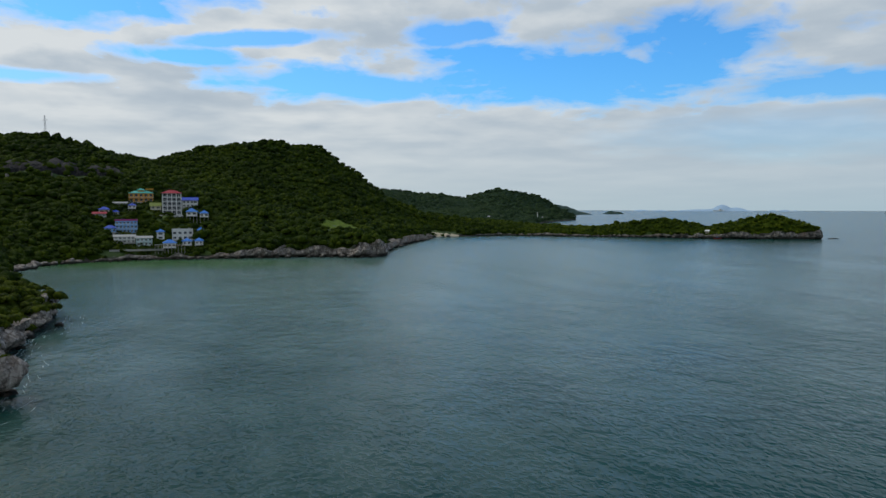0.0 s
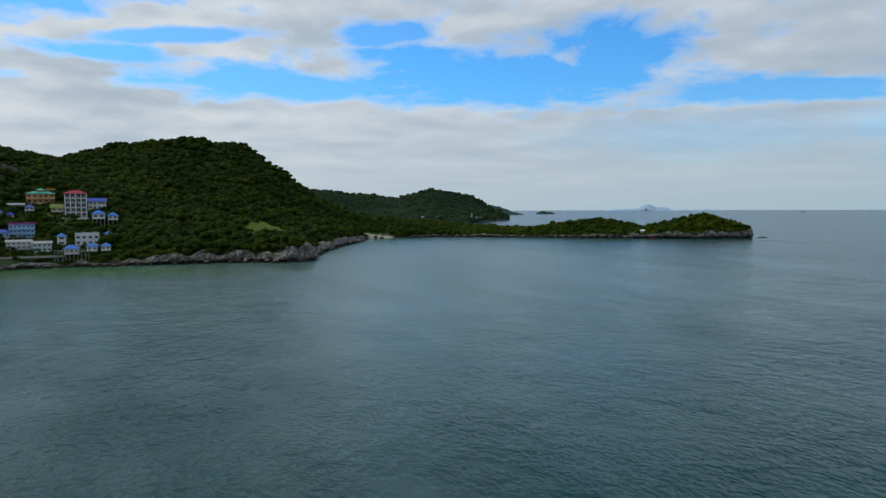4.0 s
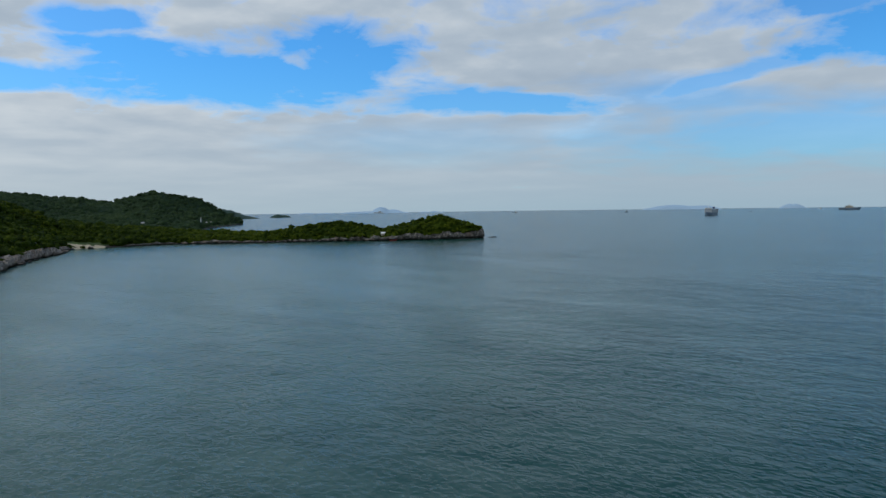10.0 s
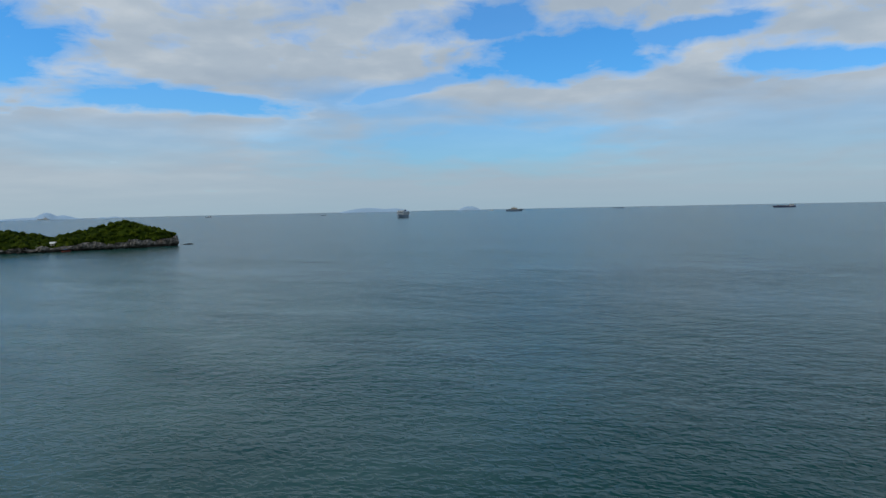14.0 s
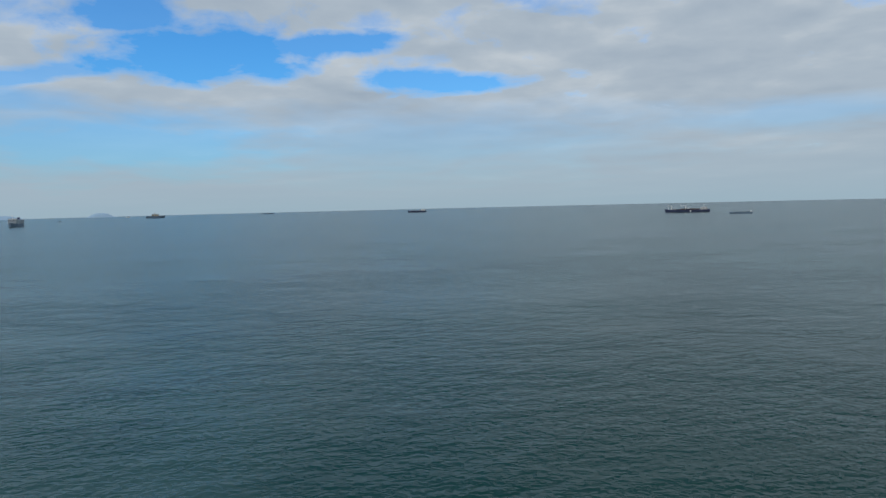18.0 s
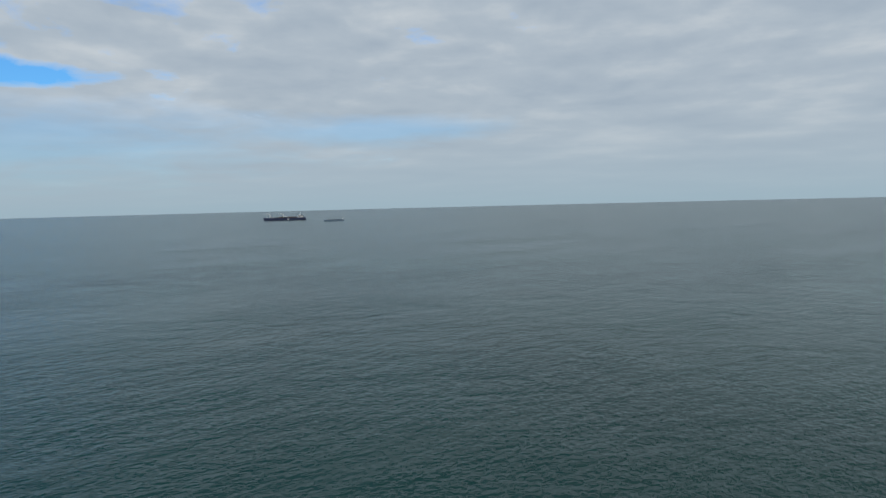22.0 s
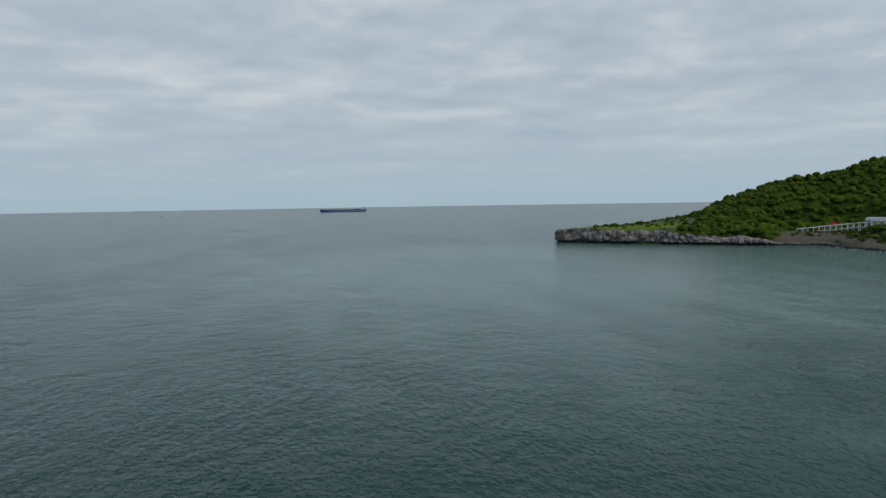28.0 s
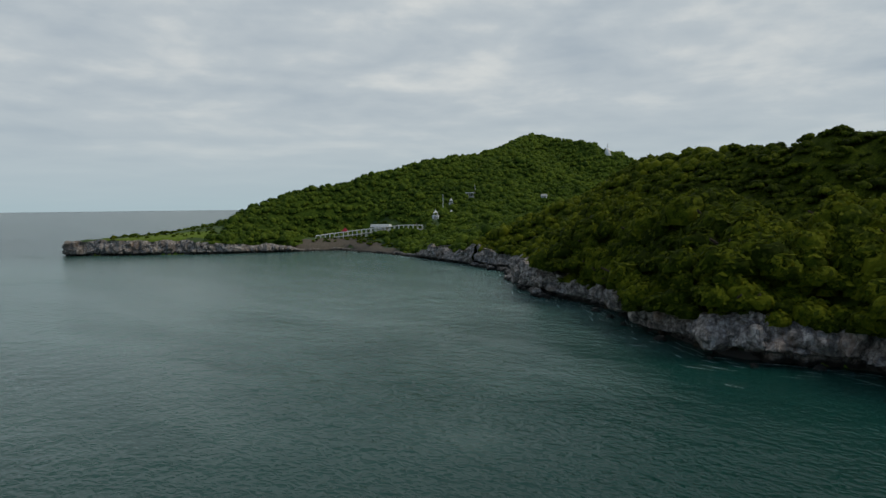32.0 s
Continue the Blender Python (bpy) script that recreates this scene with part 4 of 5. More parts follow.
        for k in range(4):
            part("hatch_cover", box(-ln * 0.4 + k * ln * 0.19, -3.4, 2.5, -ln * 0.4 + (k + 0.88) * ln * 0.19, 3.4, 3.3, 0.1), BLACK_HULL, g)
        part("wheelhouse", box(-ln * 0.47, -2, 2.5, -ln * 0.42, 2, 5.0, 0.1), WHITE_PAINT, g)
    for x, y, ln, mat, lab in ((1893, 2951, 26, GREY_HULL, "small grey coaster with a white wheelhouse"), (2093, 2375, 21, NAVY, "small blue-hulled workboat with white wheelhouse"),
                               (3284, 2289, 20, WHITE_PAINT, "white motor vessel near the skyline"), (2175, 1804, 13, BLACK_HULL, "low dark fishing boat"),
                               (1140, -1730, 9, BLACK_HULL, "tiny dark fishing boat far out"), (1708, 4300, 58, WHITE_PAINT, "pale ferry in front of a far island"),
                               (1230, -1800, 6, BLACK_HULL, "tiny dark skiff far out")):
        w = thing("boat", lab, "boat", pose(x, y, 0, 0, 0, across(x, y, 6)), "small craft offshore")
        sd = max(0.9, ln * 0.09)
        part("hull", hull_mesh(ln, ln * 0.27, 0.8, sd, 1.05), mat, w)
        house = part("wheelhouse", box(-ln * 0.30, -ln * 0.09, sd - 0.1, -ln * 0.02, ln * 0.09, sd + max(1.8, ln * 0.14), 0.08), WHITE_PAINT, w, "white wheelhouse")
        part("window_band", box(-ln * 0.305, -ln * 0.094, sd + ln * 0.06, -ln * 0.015, ln * 0.094, sd + ln * 0.10), GLASS, house)
        part("mast", tube([(-ln * 0.1, 0, sd), (-ln * 0.1, 0, sd + ln * 0.36)], [ln * 0.012, ln * 0.006], 6), STEEL, w)


build_ships()


# ---- far islands and capes ----
def far_isle(name, x, y, length, depth, bumps, mat, label, seed):
    """A low island: bumps are (place along -1..1, half width, height)."""
    yaw = math.atan2(x, y)
    nx, ny = 60, 12
    v, f = [], []
    for i in range(nx + 1):
        for j in range(ny + 1):
            u, w = i / nx * 2 - 1, j / ny * 2 - 1
            h = max(b * max(0.0, 1 - abs((u - p) / r) ** 1.7) for p, r, b in bumps)
            h = h * (1 - w * w) + 0.10 * h * noise.noise(Vector((u * 9, w * 3, seed))) - 0.4
            lx, ly = u * length / 2, w * depth / 2
            v.append((x + lx * math.cos(yaw) + ly * math.sin(yaw), y - lx * math.sin(yaw) + ly * math.cos(yaw), h))
    n = ny + 1
    f = [(i * n + j, (i + 1) * n + j, (i + 1) * n + j + 1, i * n + j + 1) for i in range(nx) for j in range(ny)]
    tagged(new(name, mesh_from(name, v, f, mat, True)), label, "island", kind="structure")


# the islands' haze is put into their flat, pale blue base colour
HAZE_ISLE = plain("hazy_far_hills", (0.30, 0.42, 0.54), 1.0, 0.06, 0.004)
CAPE_GREEN = plain("far_scrub", (0.030, 0.055, 0.045), 1.0, 0.35, 0.05, bumpy=0.6)


def polar(az, d):
    return d * math.sin(radians(az)), d * math.cos(radians(az)) + 20


far_isle("backdrop_island_1", *polar(21.6, 4780), 540, 200, [(-0.3, 0.7, 12), (0.12, 0.28, 42), (0.42, 0.3, 24), (0.1, 0.8, 16)], HAZE_ISLE, "hazy blue mountain island on the skyline", 1)
far_isle("backdrop_island_2", *polar(26.2, 4780), 190, 90, [(-0.6, 0.35, 7), (0.1, 0.5, 9), (0.75, 0.2, 6)], HAZE_ISLE, "hazy low islets on the skyline", 2)
far_isle("backdrop_island_3", *polar(45.9, 4780), 500, 160, [(0.0, 1.0, 24), (-0.2, 0.8, 30), (0.5, 0.5, 24)], HAZE_ISLE, "long hazy table-topped island on the skyline", 3)
far_isle("backdrop_island_4", *polar(53.6, 4780), 170, 90, [(-0.1, 0.8, 27), (0.2, 0.75, 27), (0.05, 1.0, 22)], HAZE_ISLE, "hazy dome-shaped island on the skyline", 4)
far_isle("backdrop_island_5", *polar(16.8, 4780), 260, 90, [(-0.5, 0.5, 8), (0.4, 0.6, 6)], HAZE_ISLE, "hazy low coast on the skyline", 5)
far_isle("cape_far", *polar(9.4, 2600), 260, 160, [(-0.6, 1.0, 48), (0.0, 0.8, 36), (0.55, 0.45, 12)], CAPE_GREEN, "dark scrub-covered cape behind the far hill", 6)
far_isle("islet_far", *polar(13.9, 2800), 84, 50, [(-0.2, 0.8, 13), (0.4, 0.6, 10)], CAPE_GREEN, "small dark scrub-covered islet", 7)


# ---- the hillside resort ----
def wall_paint(name, c):
    return plain(name, c, 0.8, 0.10, 0.6)


W_WHITE = wall_paint("white_render", (0.66, 0.65, 0.62))
W_SKY = wall_paint("sky_blue_render", (0.16, 0.42, 0.80))
W_ORANGE = wall_paint("orange_render", (0.55, 0.27, 0.05))
W_TEAL = wall_paint("pale_teal_render", (0.42, 0.58, 0.58))
W_CREAM = wall_paint("cream_render", (0.52, 0.48, 0.36))
W_GREY = wall_paint("grey_concrete", (0.32, 0.31, 0.29))
R_BLUE = plain("blue_roof_sheet", (0.035, 0.16, 0.48), 0.5, 0.15, 0.8)
R_ROYAL = plain("royal_blue_roof_sheet", (0.03, 0.07, 0.38), 0.5, 0.15, 0.8)
R_RED = plain("red_roof_tiles", (0.27, 0.022, 0.035), 0.6, 0.18, 0.8)
R_TEAL = plain("teal_roof_sheet", (0.06, 0.34, 0.28), 0.5, 0.15, 0.8)
R_OLIVE = plain("olive_roof_sheet", (0.16, 0.20, 0.045), 0.6, 0.18, 0.8)
R_GREY = plain("grey_roof_sheet", (0.30, 0.30, 0.29), 0.6, 0.15, 0.8)
R_MAGENTA = plain("magenta_trim_paint", (0.36, 0.06, 0.20), 0.6, 0.12, 0.8)
WOOD = plain("weathered_wood", (0.16, 0.11, 0.07), 0.85, 0.3, 1.2)
# flat dark colour that stands for the shade inside rooms and arches
OPENING_SHADE = plain("painted_opening_shade", (0.05, 0.048, 0.045), 0.9, 0.2, 0.5)


def roof_mesh(w, d, z, rise, kind, eave):
    """Hip or gable roof with a thick eave, ridge along x."""
    bm = bmesh.new()
    a, b, t = w / 2 + eave, d / 2 + eave, 0.18
    r = max(0.0, a - b) if kind == "hip" else a
    if kind == "hip" and r == 0:
        r = 0.05
    lo = [bm.verts.new(p) for p in ((-a, -b, z - t), (a, -b, z - t), (a, b, z - t), (-a, b, z - t))]
    mid = [bm.verts.new(p) for p in ((-a, -b, z), (a, -b, z), (a, b, z), (-a, b, z))]
    top = [bm.verts.new((-r, 0, z + rise)), bm.verts.new((r, 0, z + rise))]
    bm.faces.new(lo[::-1])
    for k in range(4):
        bm.faces.new((lo[k], lo[(k + 1) % 4], mid[(k + 1) % 4], mid[k]))
    bm.faces.new((mid[0], mid[1], top[1], top[0]))
    bm.faces.new((mid[2], mid[3], top[0], top[1]))
    bm.faces.new((mid[1], mid[2], top[1]))
    bm.faces.new((mid[3], mid[0], top[0]))
    return bm


def window_at(parent, x, y, z, w, h, frame_mat, side=0):
    """A window with a proud frame, sill and glass; it faces local -y, or +-x for side."""
    m = Matrix.Translation((x, y, z)) @ Matrix.Rotation(side * math.pi / 2, 4, "Z")
    bm = bmesh.new()
    for x0, x1, z0, z1 in ((-w / 2 - 0.1, -w / 2, -0.1, h + 0.1), (w / 2, w / 2 + 0.1, -0.1, h + 0.1), (-w / 2, w / 2, h, h + 0.1), (-w / 2, w / 2, -0.1, 0), (-0.04, 0.04, 0, h)):
        add_box(bm, x0, -0.08, z0, x1, 0.02, z1)
    fr = part("window", bm, frame_mat, parent)
    fr.matrix_local = m
    part("pane", box(-w / 2, -0.03, 0, w / 2, 0.0, h), GLASS, fr, "dark glass pane")


def house(name, label, x, y, w, d, h, floors, bays, wall, roof, kind="hip", stilts=0.0, rise=None, turn=0.0, eave=0.6, balcony=False, frame_mat=None, group="resort buildings"):
    z = float(land(np.array([x]), np.array([y]))[0])
    rot = math.degrees(math.atan2(-x, y)) + turn
    hs = thing(name, label, "house", pose(x, y, z, 0, 0, rot) @ Matrix.Scale(0.9, 4), group)
    body_h = h - stilts - (rise or 0)
    base = stilts
    rear = d * 0.5
    if stilts:
        n = max(2, round(w / 2.6))
        for k in range(n + 1):
            for yy in (-rear + 0.2, rear - 0.2):
                xx = -w / 2 + 0.2 + (w - 0.4) * k / n
                part("stilt", box(xx - 0.16, yy - 0.16, -3.0, xx + 0.16, yy + 0.16, base), W_GREY, hs)
        part("floor_slab", box(-w / 2 - 0.3, -rear - 0.3, base - 0.25, w / 2 + 0.3, rear + 0.3, base), W_WHITE, hs)
    else:
        part("plinth", box(-w / 2 - 0.15, -rear - 0.15, -4.0, w / 2 + 0.15, rear + 0.15, 0.3), W_GREY, hs, "grey concrete plinth")
    part("wall", box(-w / 2, -rear, base, w / 2, rear, base + body_h, 0.04), wall, hs)
    fh = body_h / floors
    for fl in range(floors):
        zz = base + fl * fh
        for k in range(bays):
            xx = -w / 2 + w * (k + 0.5) / bays
            window_at(hs, xx, -rear - 0.005, zz + fh * 0.30, w / bays * 0.52, fh * 0.45, frame_mat or W_WHITE)
        for k in range(2):
            window_at(hs, w / 2 + 0.005, -rear + d * (k + 0.5) / 2, zz + fh * 0.3, d * 0.24, fh * 0.42, frame_mat or W_WHITE, 1)
        if balcony:
            part("balcony", box(-w / 2 - 0.1, -rear - 1.3, zz - 0.12, w / 2 + 0.1, -rear, zz + 0.06), W_WHITE, hs)
            rl = bmesh.new()
            add_box(rl, -w / 2, -rear - 1.28, zz + 0.95, w / 2, -rear - 1.2, zz + 1.03)
            for k in range(bays * 3 + 1):
                xx = -w / 2 + w * k / (bays * 3)
                add_box(rl, xx - 0.04, -rear - 1.27, zz, xx + 0.04, -rear - 1.21, zz + 0.95)
            part("railing", rl, W_WHITE, hs)
    top = base + body_h
    if kind in ("hip", "gable"):
        rf = part("roof", roof_mesh(w, d, top, rise or 1.5, kind, eave), roof, hs)
        rg = max(0.3, (w - d) / 2) if kind == "hip" else w / 2 + eave
        part("ridge_cap", box(-rg, -0.12, top + (rise or 1.5) - 0.08, rg, 0.12, top + (rise or 1.5) + 0.08), roof, rf)
    else:
        part("roof_slab", box(-w / 2 - eave, -rear - eave, top, w / 2 + eave, rear + eave, top + 0.3), roof, hs)
        bm = bmesh.new()
        for x0, y0, x1, y1 in ((-w / 2, -rear, w / 2, -rear + 0.2), (-w / 2, rear - 0.2, w / 2, rear), (-w / 2, -rear, -w / 2 + 0.2, rear), (w / 2 - 0.2, -rear, w / 2, rear)):
            add_box(bm, x0, y0, top + 0.3, x1, y1, top + 0.9)
        part("parapet", bm, wall, hs)
    return hs


def build_hotel():
    x, y, w, d = -175.7, 450.0, 13.2, 9.0
    z = float(land(np.array([x]), np.array([y - 2]))[0])
    hs = thing("hotel", "five-storey white hotel with open balconies and a red hip roof", "hotel", pose(x, y, z, 0, 0, math.degrees(math.atan2(-x, y))) @ Matrix.Scale(0.86, 4), "resort buildings")
    part("plinth", box(-w / 2 - 2.2, -d / 2 - 3, -5, w / 2 + 0.3, d / 2, 0.2), W_GREY, hs, "grey concrete plinth")
    # one solid block; the dimness of the rooms is only its colour
    part("wall", box(-w / 2, -d / 2 + 1.4, 0, w / 2, d / 2, 16.2), OPENING_SHADE, hs, "solid block behind the balconies, coloured dark as the rooms' shade")
    for fl in range(6):
        part("floor_slab", box(-w / 2 - 0.2, -d / 2 - 0.2, fl * 3.2 + 0.1, w / 2 + 0.2, -d / 2 + 1.4, fl * 3.2 + 0.62), W_WHITE, hs)
    for sx in (-1, 1):
        part("side_wall", box(sx * (w / 2 + 0.02) - 0.12, -d / 2 + 1.2, 0, sx * (w / 2 + 0.02) + 0.12, d / 2, 16.2), W_CREAM, hs)
    for k in range(5):
        xx = -w / 2 + 0.2 + (w - 0.4) * k / 4
        part("column", box(xx - 0.34, -d / 2 - 0.15, 0, xx + 0.34, -d / 2 + 0.4, 16.1), W_WHITE, hs)
    for fl in range(5):
        for k in range(4):
            xx = -w / 2 + 0.2 + (w - 0.4) * (k + 0.5) / 4
            zz = fl * 3.2 + 0.45
            dr = part("balcony_door", box(xx - 1.1, -d / 2 + 1.34, zz, xx + 1.1, -d / 2 + 1.39, zz + 2.3), GLASS, hs, "dark glass balcony door")
            part("door_frame", box(xx - 0.06, -d / 2 + 1.28, zz, xx + 0.06, -d / 2 + 1.34, zz + 2.3), W_WHITE, dr)
            bm = bmesh.new()
            add_box(bm, xx - 1.2, -d / 2 - 0.1, zz + 0.9, xx + 1.2, -d / 2, zz + 1.0)
            for q in range(6):
                add_box(bm, xx - 1.15 + q * 0.45, -d / 2 - 0.08, zz, xx - 1.08 + q * 0.45, -d / 2 - 0.02, zz + 0.9)
            part("railing", bm, W_WHITE, hs)
    rf = part("roof", roof_mesh(w, d, 16.4, 2.4, "hip", 0.9), R_RED, hs, "red tiled hip roof")
    part("ridge_cap", box(-2.2, -0.15, 18.7, 2.2, 0.15, 18.95), R_RED, rf)
    part("terrace", box(-w / 2 - 2.0, -d / 2 - 5.0, -3.2, w / 2 + 1, -d / 2 - 0.2, -0.2), W_WHITE, hs, "white terrace in front")
    for k in range(5):
        xx = -w / 2 - 1.8 + k * 3.6
        # thin dark panel on the terrace front, painted as a shaded arch
        part("terrace_arch", box(xx, -d / 2 - 5.08, -2.9, xx + 2.4, -d / 2 - 5.0, -0.9), OPENING_SHADE, hs)


def build_resort():
    build_hotel()
    h = house("guesthouse", "orange guesthouse with stepped teal roofs and a wooden terrace", -201.2, 463, 16.5, 9, 8.6, 2, 5, W_ORANGE, R_TEAL, "hip", rise=1.8, balcony=True, frame_mat=WOOD)
    part("roof_turret", roof_mesh(5, 4, 9.0, 1.4, "hip", 0.4), R_TEAL, h, "small raised teal roof")
    part("turret_wall", box(-2.3, -1.8, 6.2, 2.3, 1.8, 8.9), W_ORANGE, h)
    part("roof_sign", box(3.0, -1.6, 9.2, 8.6, -1.4, 10.2), W_ORANGE, h, "plain orange signboard on the roof")
    part("sign_post", box(3.6, -1.5, 7.2, 3.75, -1.42, 9.2), WOOD, h)
    part("sign_post", box(7.8, -1.5, 7.2, 7.95, -1.42, 9.2), WOOD, h)
    house("bungalow", "small bungalow under a royal-blue hip roof on the slope", -210.5, 431, 6.6, 5, 4.3, 1, 2, W_CREAM, R_ROYAL, rise=1.8)
    house("bungalow", "tiny hut under a royal-blue pyramid roof", -205.8, 436, 4.2, 4, 3.5, 1, 1, W_CREAM, R_ROYAL, rise=1.6)
    house("bungalow", "low hut under a dull red roof among trees", -209.5, 423, 8.0, 5, 3.4, 1, 3, W_GREY, R_RED, "gable", rise=1.3)
    h = house("guesthouse", "three-storey sky-blue guesthouse with a magenta roof edge", -191, 418, 13.4, 8, 8.4, 3, 6, W_SKY, R_MAGENTA, "flat", eave=0.5, balcony=True)
    part("roof_band", box(-7.0, -4.3, 8.3, 7.0, -4.02, 9.4, 0.03), R_MAGENTA, h, "magenta roof edge")
    house("pavilion", "low open pavilion under a bright blue roof", -197.4, 411, 7.0, 5, 4.6, 1, 3, W_SKY, R_ROYAL, rise=1.7)
    house("guesthouse", "long low white guesthouse with a flat grey roof", -184.5, 401, 12.5, 6, 5.4, 2, 5, W_WHITE, R_GREY, "gable", rise=1.3, balcony=True)
    house("guesthouse", "pale teal guesthouse with rows of small windows", -174.0, 403, 9.5, 6.5, 6.4, 2, 4, W_TEAL, R_GREY, "gable", rise=1.2, balcony=True)
    house("shelter", "grey-roofed open shelter between trees", -209.1, 450, 9.0, 5, 3.2, 1, 3, W_GREY, R_GREY, "gable", rise=1.0)
    house("bungalow", "pale bungalow on stilts under a royal-blue roof", -199.1, 444.5, 5.0, 4.5, 5.2, 1, 2, W_WHITE, R_ROYAL, rise=1.4, stilts=1.6)
    house("bungalow", "cream bungalow under an olive-green roof", -186.3, 450, 7.0, 6, 6.2, 1, 2, W_CREAM, R_OLIVE, "gable", rise=2.6, stilts=1.2)
    house("guesthouse", "white two-storey house under a long dark-blue roof", -170.5, 468, 10.8, 7, 7.6, 2, 4, W_WHITE, R_ROYAL, "gable", rise=2.2)
    house("stilt_house", "white cottage on tall stilts under a bright blue hip roof", -160.3, 442.5, 7.2, 6, 9.8, 1, 2, W_WHITE, R_BLUE, rise=2.4, stilts=4.4, eave=0.8)
    house("stilt_house", "smaller white cottage on stilts under a bright blue hip roof", -153.6, 446, 5.8, 5.5, 8.4, 1, 2, W_WHITE, R_BLUE, rise=2.1, stilts=3.6, eave=0.7)
    h = house("guesthouse", "white castle-like house with battlements and arched windows", -157.0, 417.5, 13, 7, 6.4, 2, 4, W_WHITE, W_WHITE, "flat", eave=0.15)
    for k in range(13):
        xx = -6.2 + k * 1.03
        part("merlon", box(xx - 0.28, -3.5, 7.2, xx + 0.28, -3.2, 7.8 + (0.5 if k in (4, 10) else 0)), W_WHITE, h)
    house("tower_house", "narrow white tower under a bright blue pyramid roof", -168.5, 413, 4.6, 4.6, 7.2, 2, 1, W_WHITE, R_BLUE, rise=1.9, eave=0.7)
    house("tower_house", "short white tower under a bright blue pyramid roof", -148.5, 424.5, 4.0, 4.0, 5.6, 2, 1, W_WHITE, R_BLUE, rise=1.7, eave=0.6)
    house("stilt_house", "white waterside cottage on stilts under a blue hip roof", -158.7, 401.5, 7.4, 5.5, 7.3, 1, 3, W_WHITE, R_BLUE, rise=2.2, stilts=2.0, eave=0.8, balcony=True)
    house("stilt_house", "white waterside cottage under a blue hip roof", -150.2, 406, 5.4, 5, 6.2, 1, 2, W_WHITE, R_BLUE, rise=2.0, stilts=1.6, eave=0.7, balcony=True)
    house("stilt_house", "little white waterside cottage under a blue hip roof", -143.5, 407, 4.8, 5, 6.2, 1, 2, W_WHITE, R_BLUE, rise=1.9, stilts=1.6, eave=0.7, balcony=True)
    # seawall walk and timber deck at the water
    w = thing("seawall", "low grey seawall along the waterside walk", "wall", pose(-172.5, 389.5, 6.4, 0, 0, 22))
    for k in range(10):
        part("wall_panel", box(-14 + k * 2.8, -0.25, -1.6, -14 + k * 2.8 + 2.74, 0.25, -0.55 + 0.06 * (k % 2)), W_GREY, w)
    dk = thing("waterside_deck", "narrow waterside deck on many thin posts", "deck", pose(-155.5, 393.8, 6.2, 0, 0, 20))
    for k in range(14):
        part("plank", box(-8 + k * 1.15, -1.6, 1.3, -8 + k * 1.15 + 1.08, 1.6, 1.42), WOOD, dk)
    for k in range(10):
        part("post", box(-7.9 + k * 1.75, -1.5, -3.0, -7.7 + k * 1.75, -1.3, 2.3), W_GREY, dk)
    part("handrail", box(-8, -1.48, 2.25, 8, -1.36, 2.36), W_WHITE, dk)
    ant = thing("radio_mast", "thin lattice radio mast on the wooded ridge", "mast", pose(-306.8, 538.8, float(land(np.array([-306.8]), np.array([538.8]))[0])))
    for a in range(3):
        c, s = math.cos(a * 2.094), math.sin(a * 2.094)
        part("mast_leg", tube([(c * 0.9, s * 0.9, -1), (c * 0.35, s * 0.35, 17)], [0.14, 0.10], 5), STEEL, ant)
    for k in range(7):
        part("mast_brace", box(-0.7 + 0.05 * k, -0.05, 2 + k * 2.2, 0.7 - 0.05 * k, 0.05, 2.12 + k * 2.2), STEEL, ant)
    part("cross_arm", box(-2.2, -0.12, 13.0, 2.2, 0.12, 13.3), STEEL, ant)


build_resort()


# ---- the cove with the white walkway, pavilions and shrine ----
def ground_z(x, y):
    return float(land(np.array([x]), np.array([y]))[0])


def build_cove():
    path = [(-114.5, -391.5), (-129.5, -387.5), (-143.6, -381), (-158.6, -367), (-176, -352)]
    line = resample(path, 3.0)
    zs = [6.6 + 6.8 * min(1.0, k / (len(line) - 1) * 1.25) for k in range(len(line))]
    walkway = thing("pergola_walk", "long white pergola walkway on paired posts above the cove", "walkway")
    for k, ((x, y), z) in enumerate(zip(line, zs)):
        a, b = line[max(0, k - 1)], line[min(len(line) - 1, k + 1)]
        t = Vector((b[0] - a[0], b[1] - a[1], 0)).normalized()
        o = Vector((t.y, -t.x, 0))
        ang = math.degrees(math.atan2(t.y, t.x))
        for s in (-1.1, 1.1):
            p = part("post", box(-0.17, -0.17, min(-3.0, ground_z(x, y) - z - 1.0), 0.17, 0.17, 2.8), W_WHITE, walkway)
            p.matrix_local = pose(x + o.x * s, y + o.y * s, z, 0, 0, ang)
        c = part("crossbeam", box(-0.12, -1.7, 2.6, 0.12, 1.7, 2.9), W_WHITE, walkway)
        c.matrix_local = pose(x, y, z, 0, 0, ang)
        if k:
            (x0, y0), z0 = line[k - 1], zs[k - 1]
            for s in (-1.1, 1.1):
                part("beam", tube([(x0 + o.x * s, y0 + o.y * s, z0 + 2.7), (x + o.x * s, y + o.y * s, z + 2.7)], 0.2, 4), W_WHITE, walkway)
            part("walk_slab", tube([(x0, y0, z0 - 0.2), (x, y, z - 0.2)], 0.5, 4), W_GREY, walkway)
    pv = thing("pavilion", "white flat-roofed pavilion with open columns beside the walkway", "pavilion", pose(-157, -378, ground_z(-157, -378), 0, 0, 139))
    part("floor_slab", box(-6.5, -3, -3, 6.5, 3, 0.4), W_WHITE, pv)
    part("roof_slab", box(-7.0, -3.5, 4.2, 7.0, 3.5, 4.8, 0.06), W_WHITE, pv)
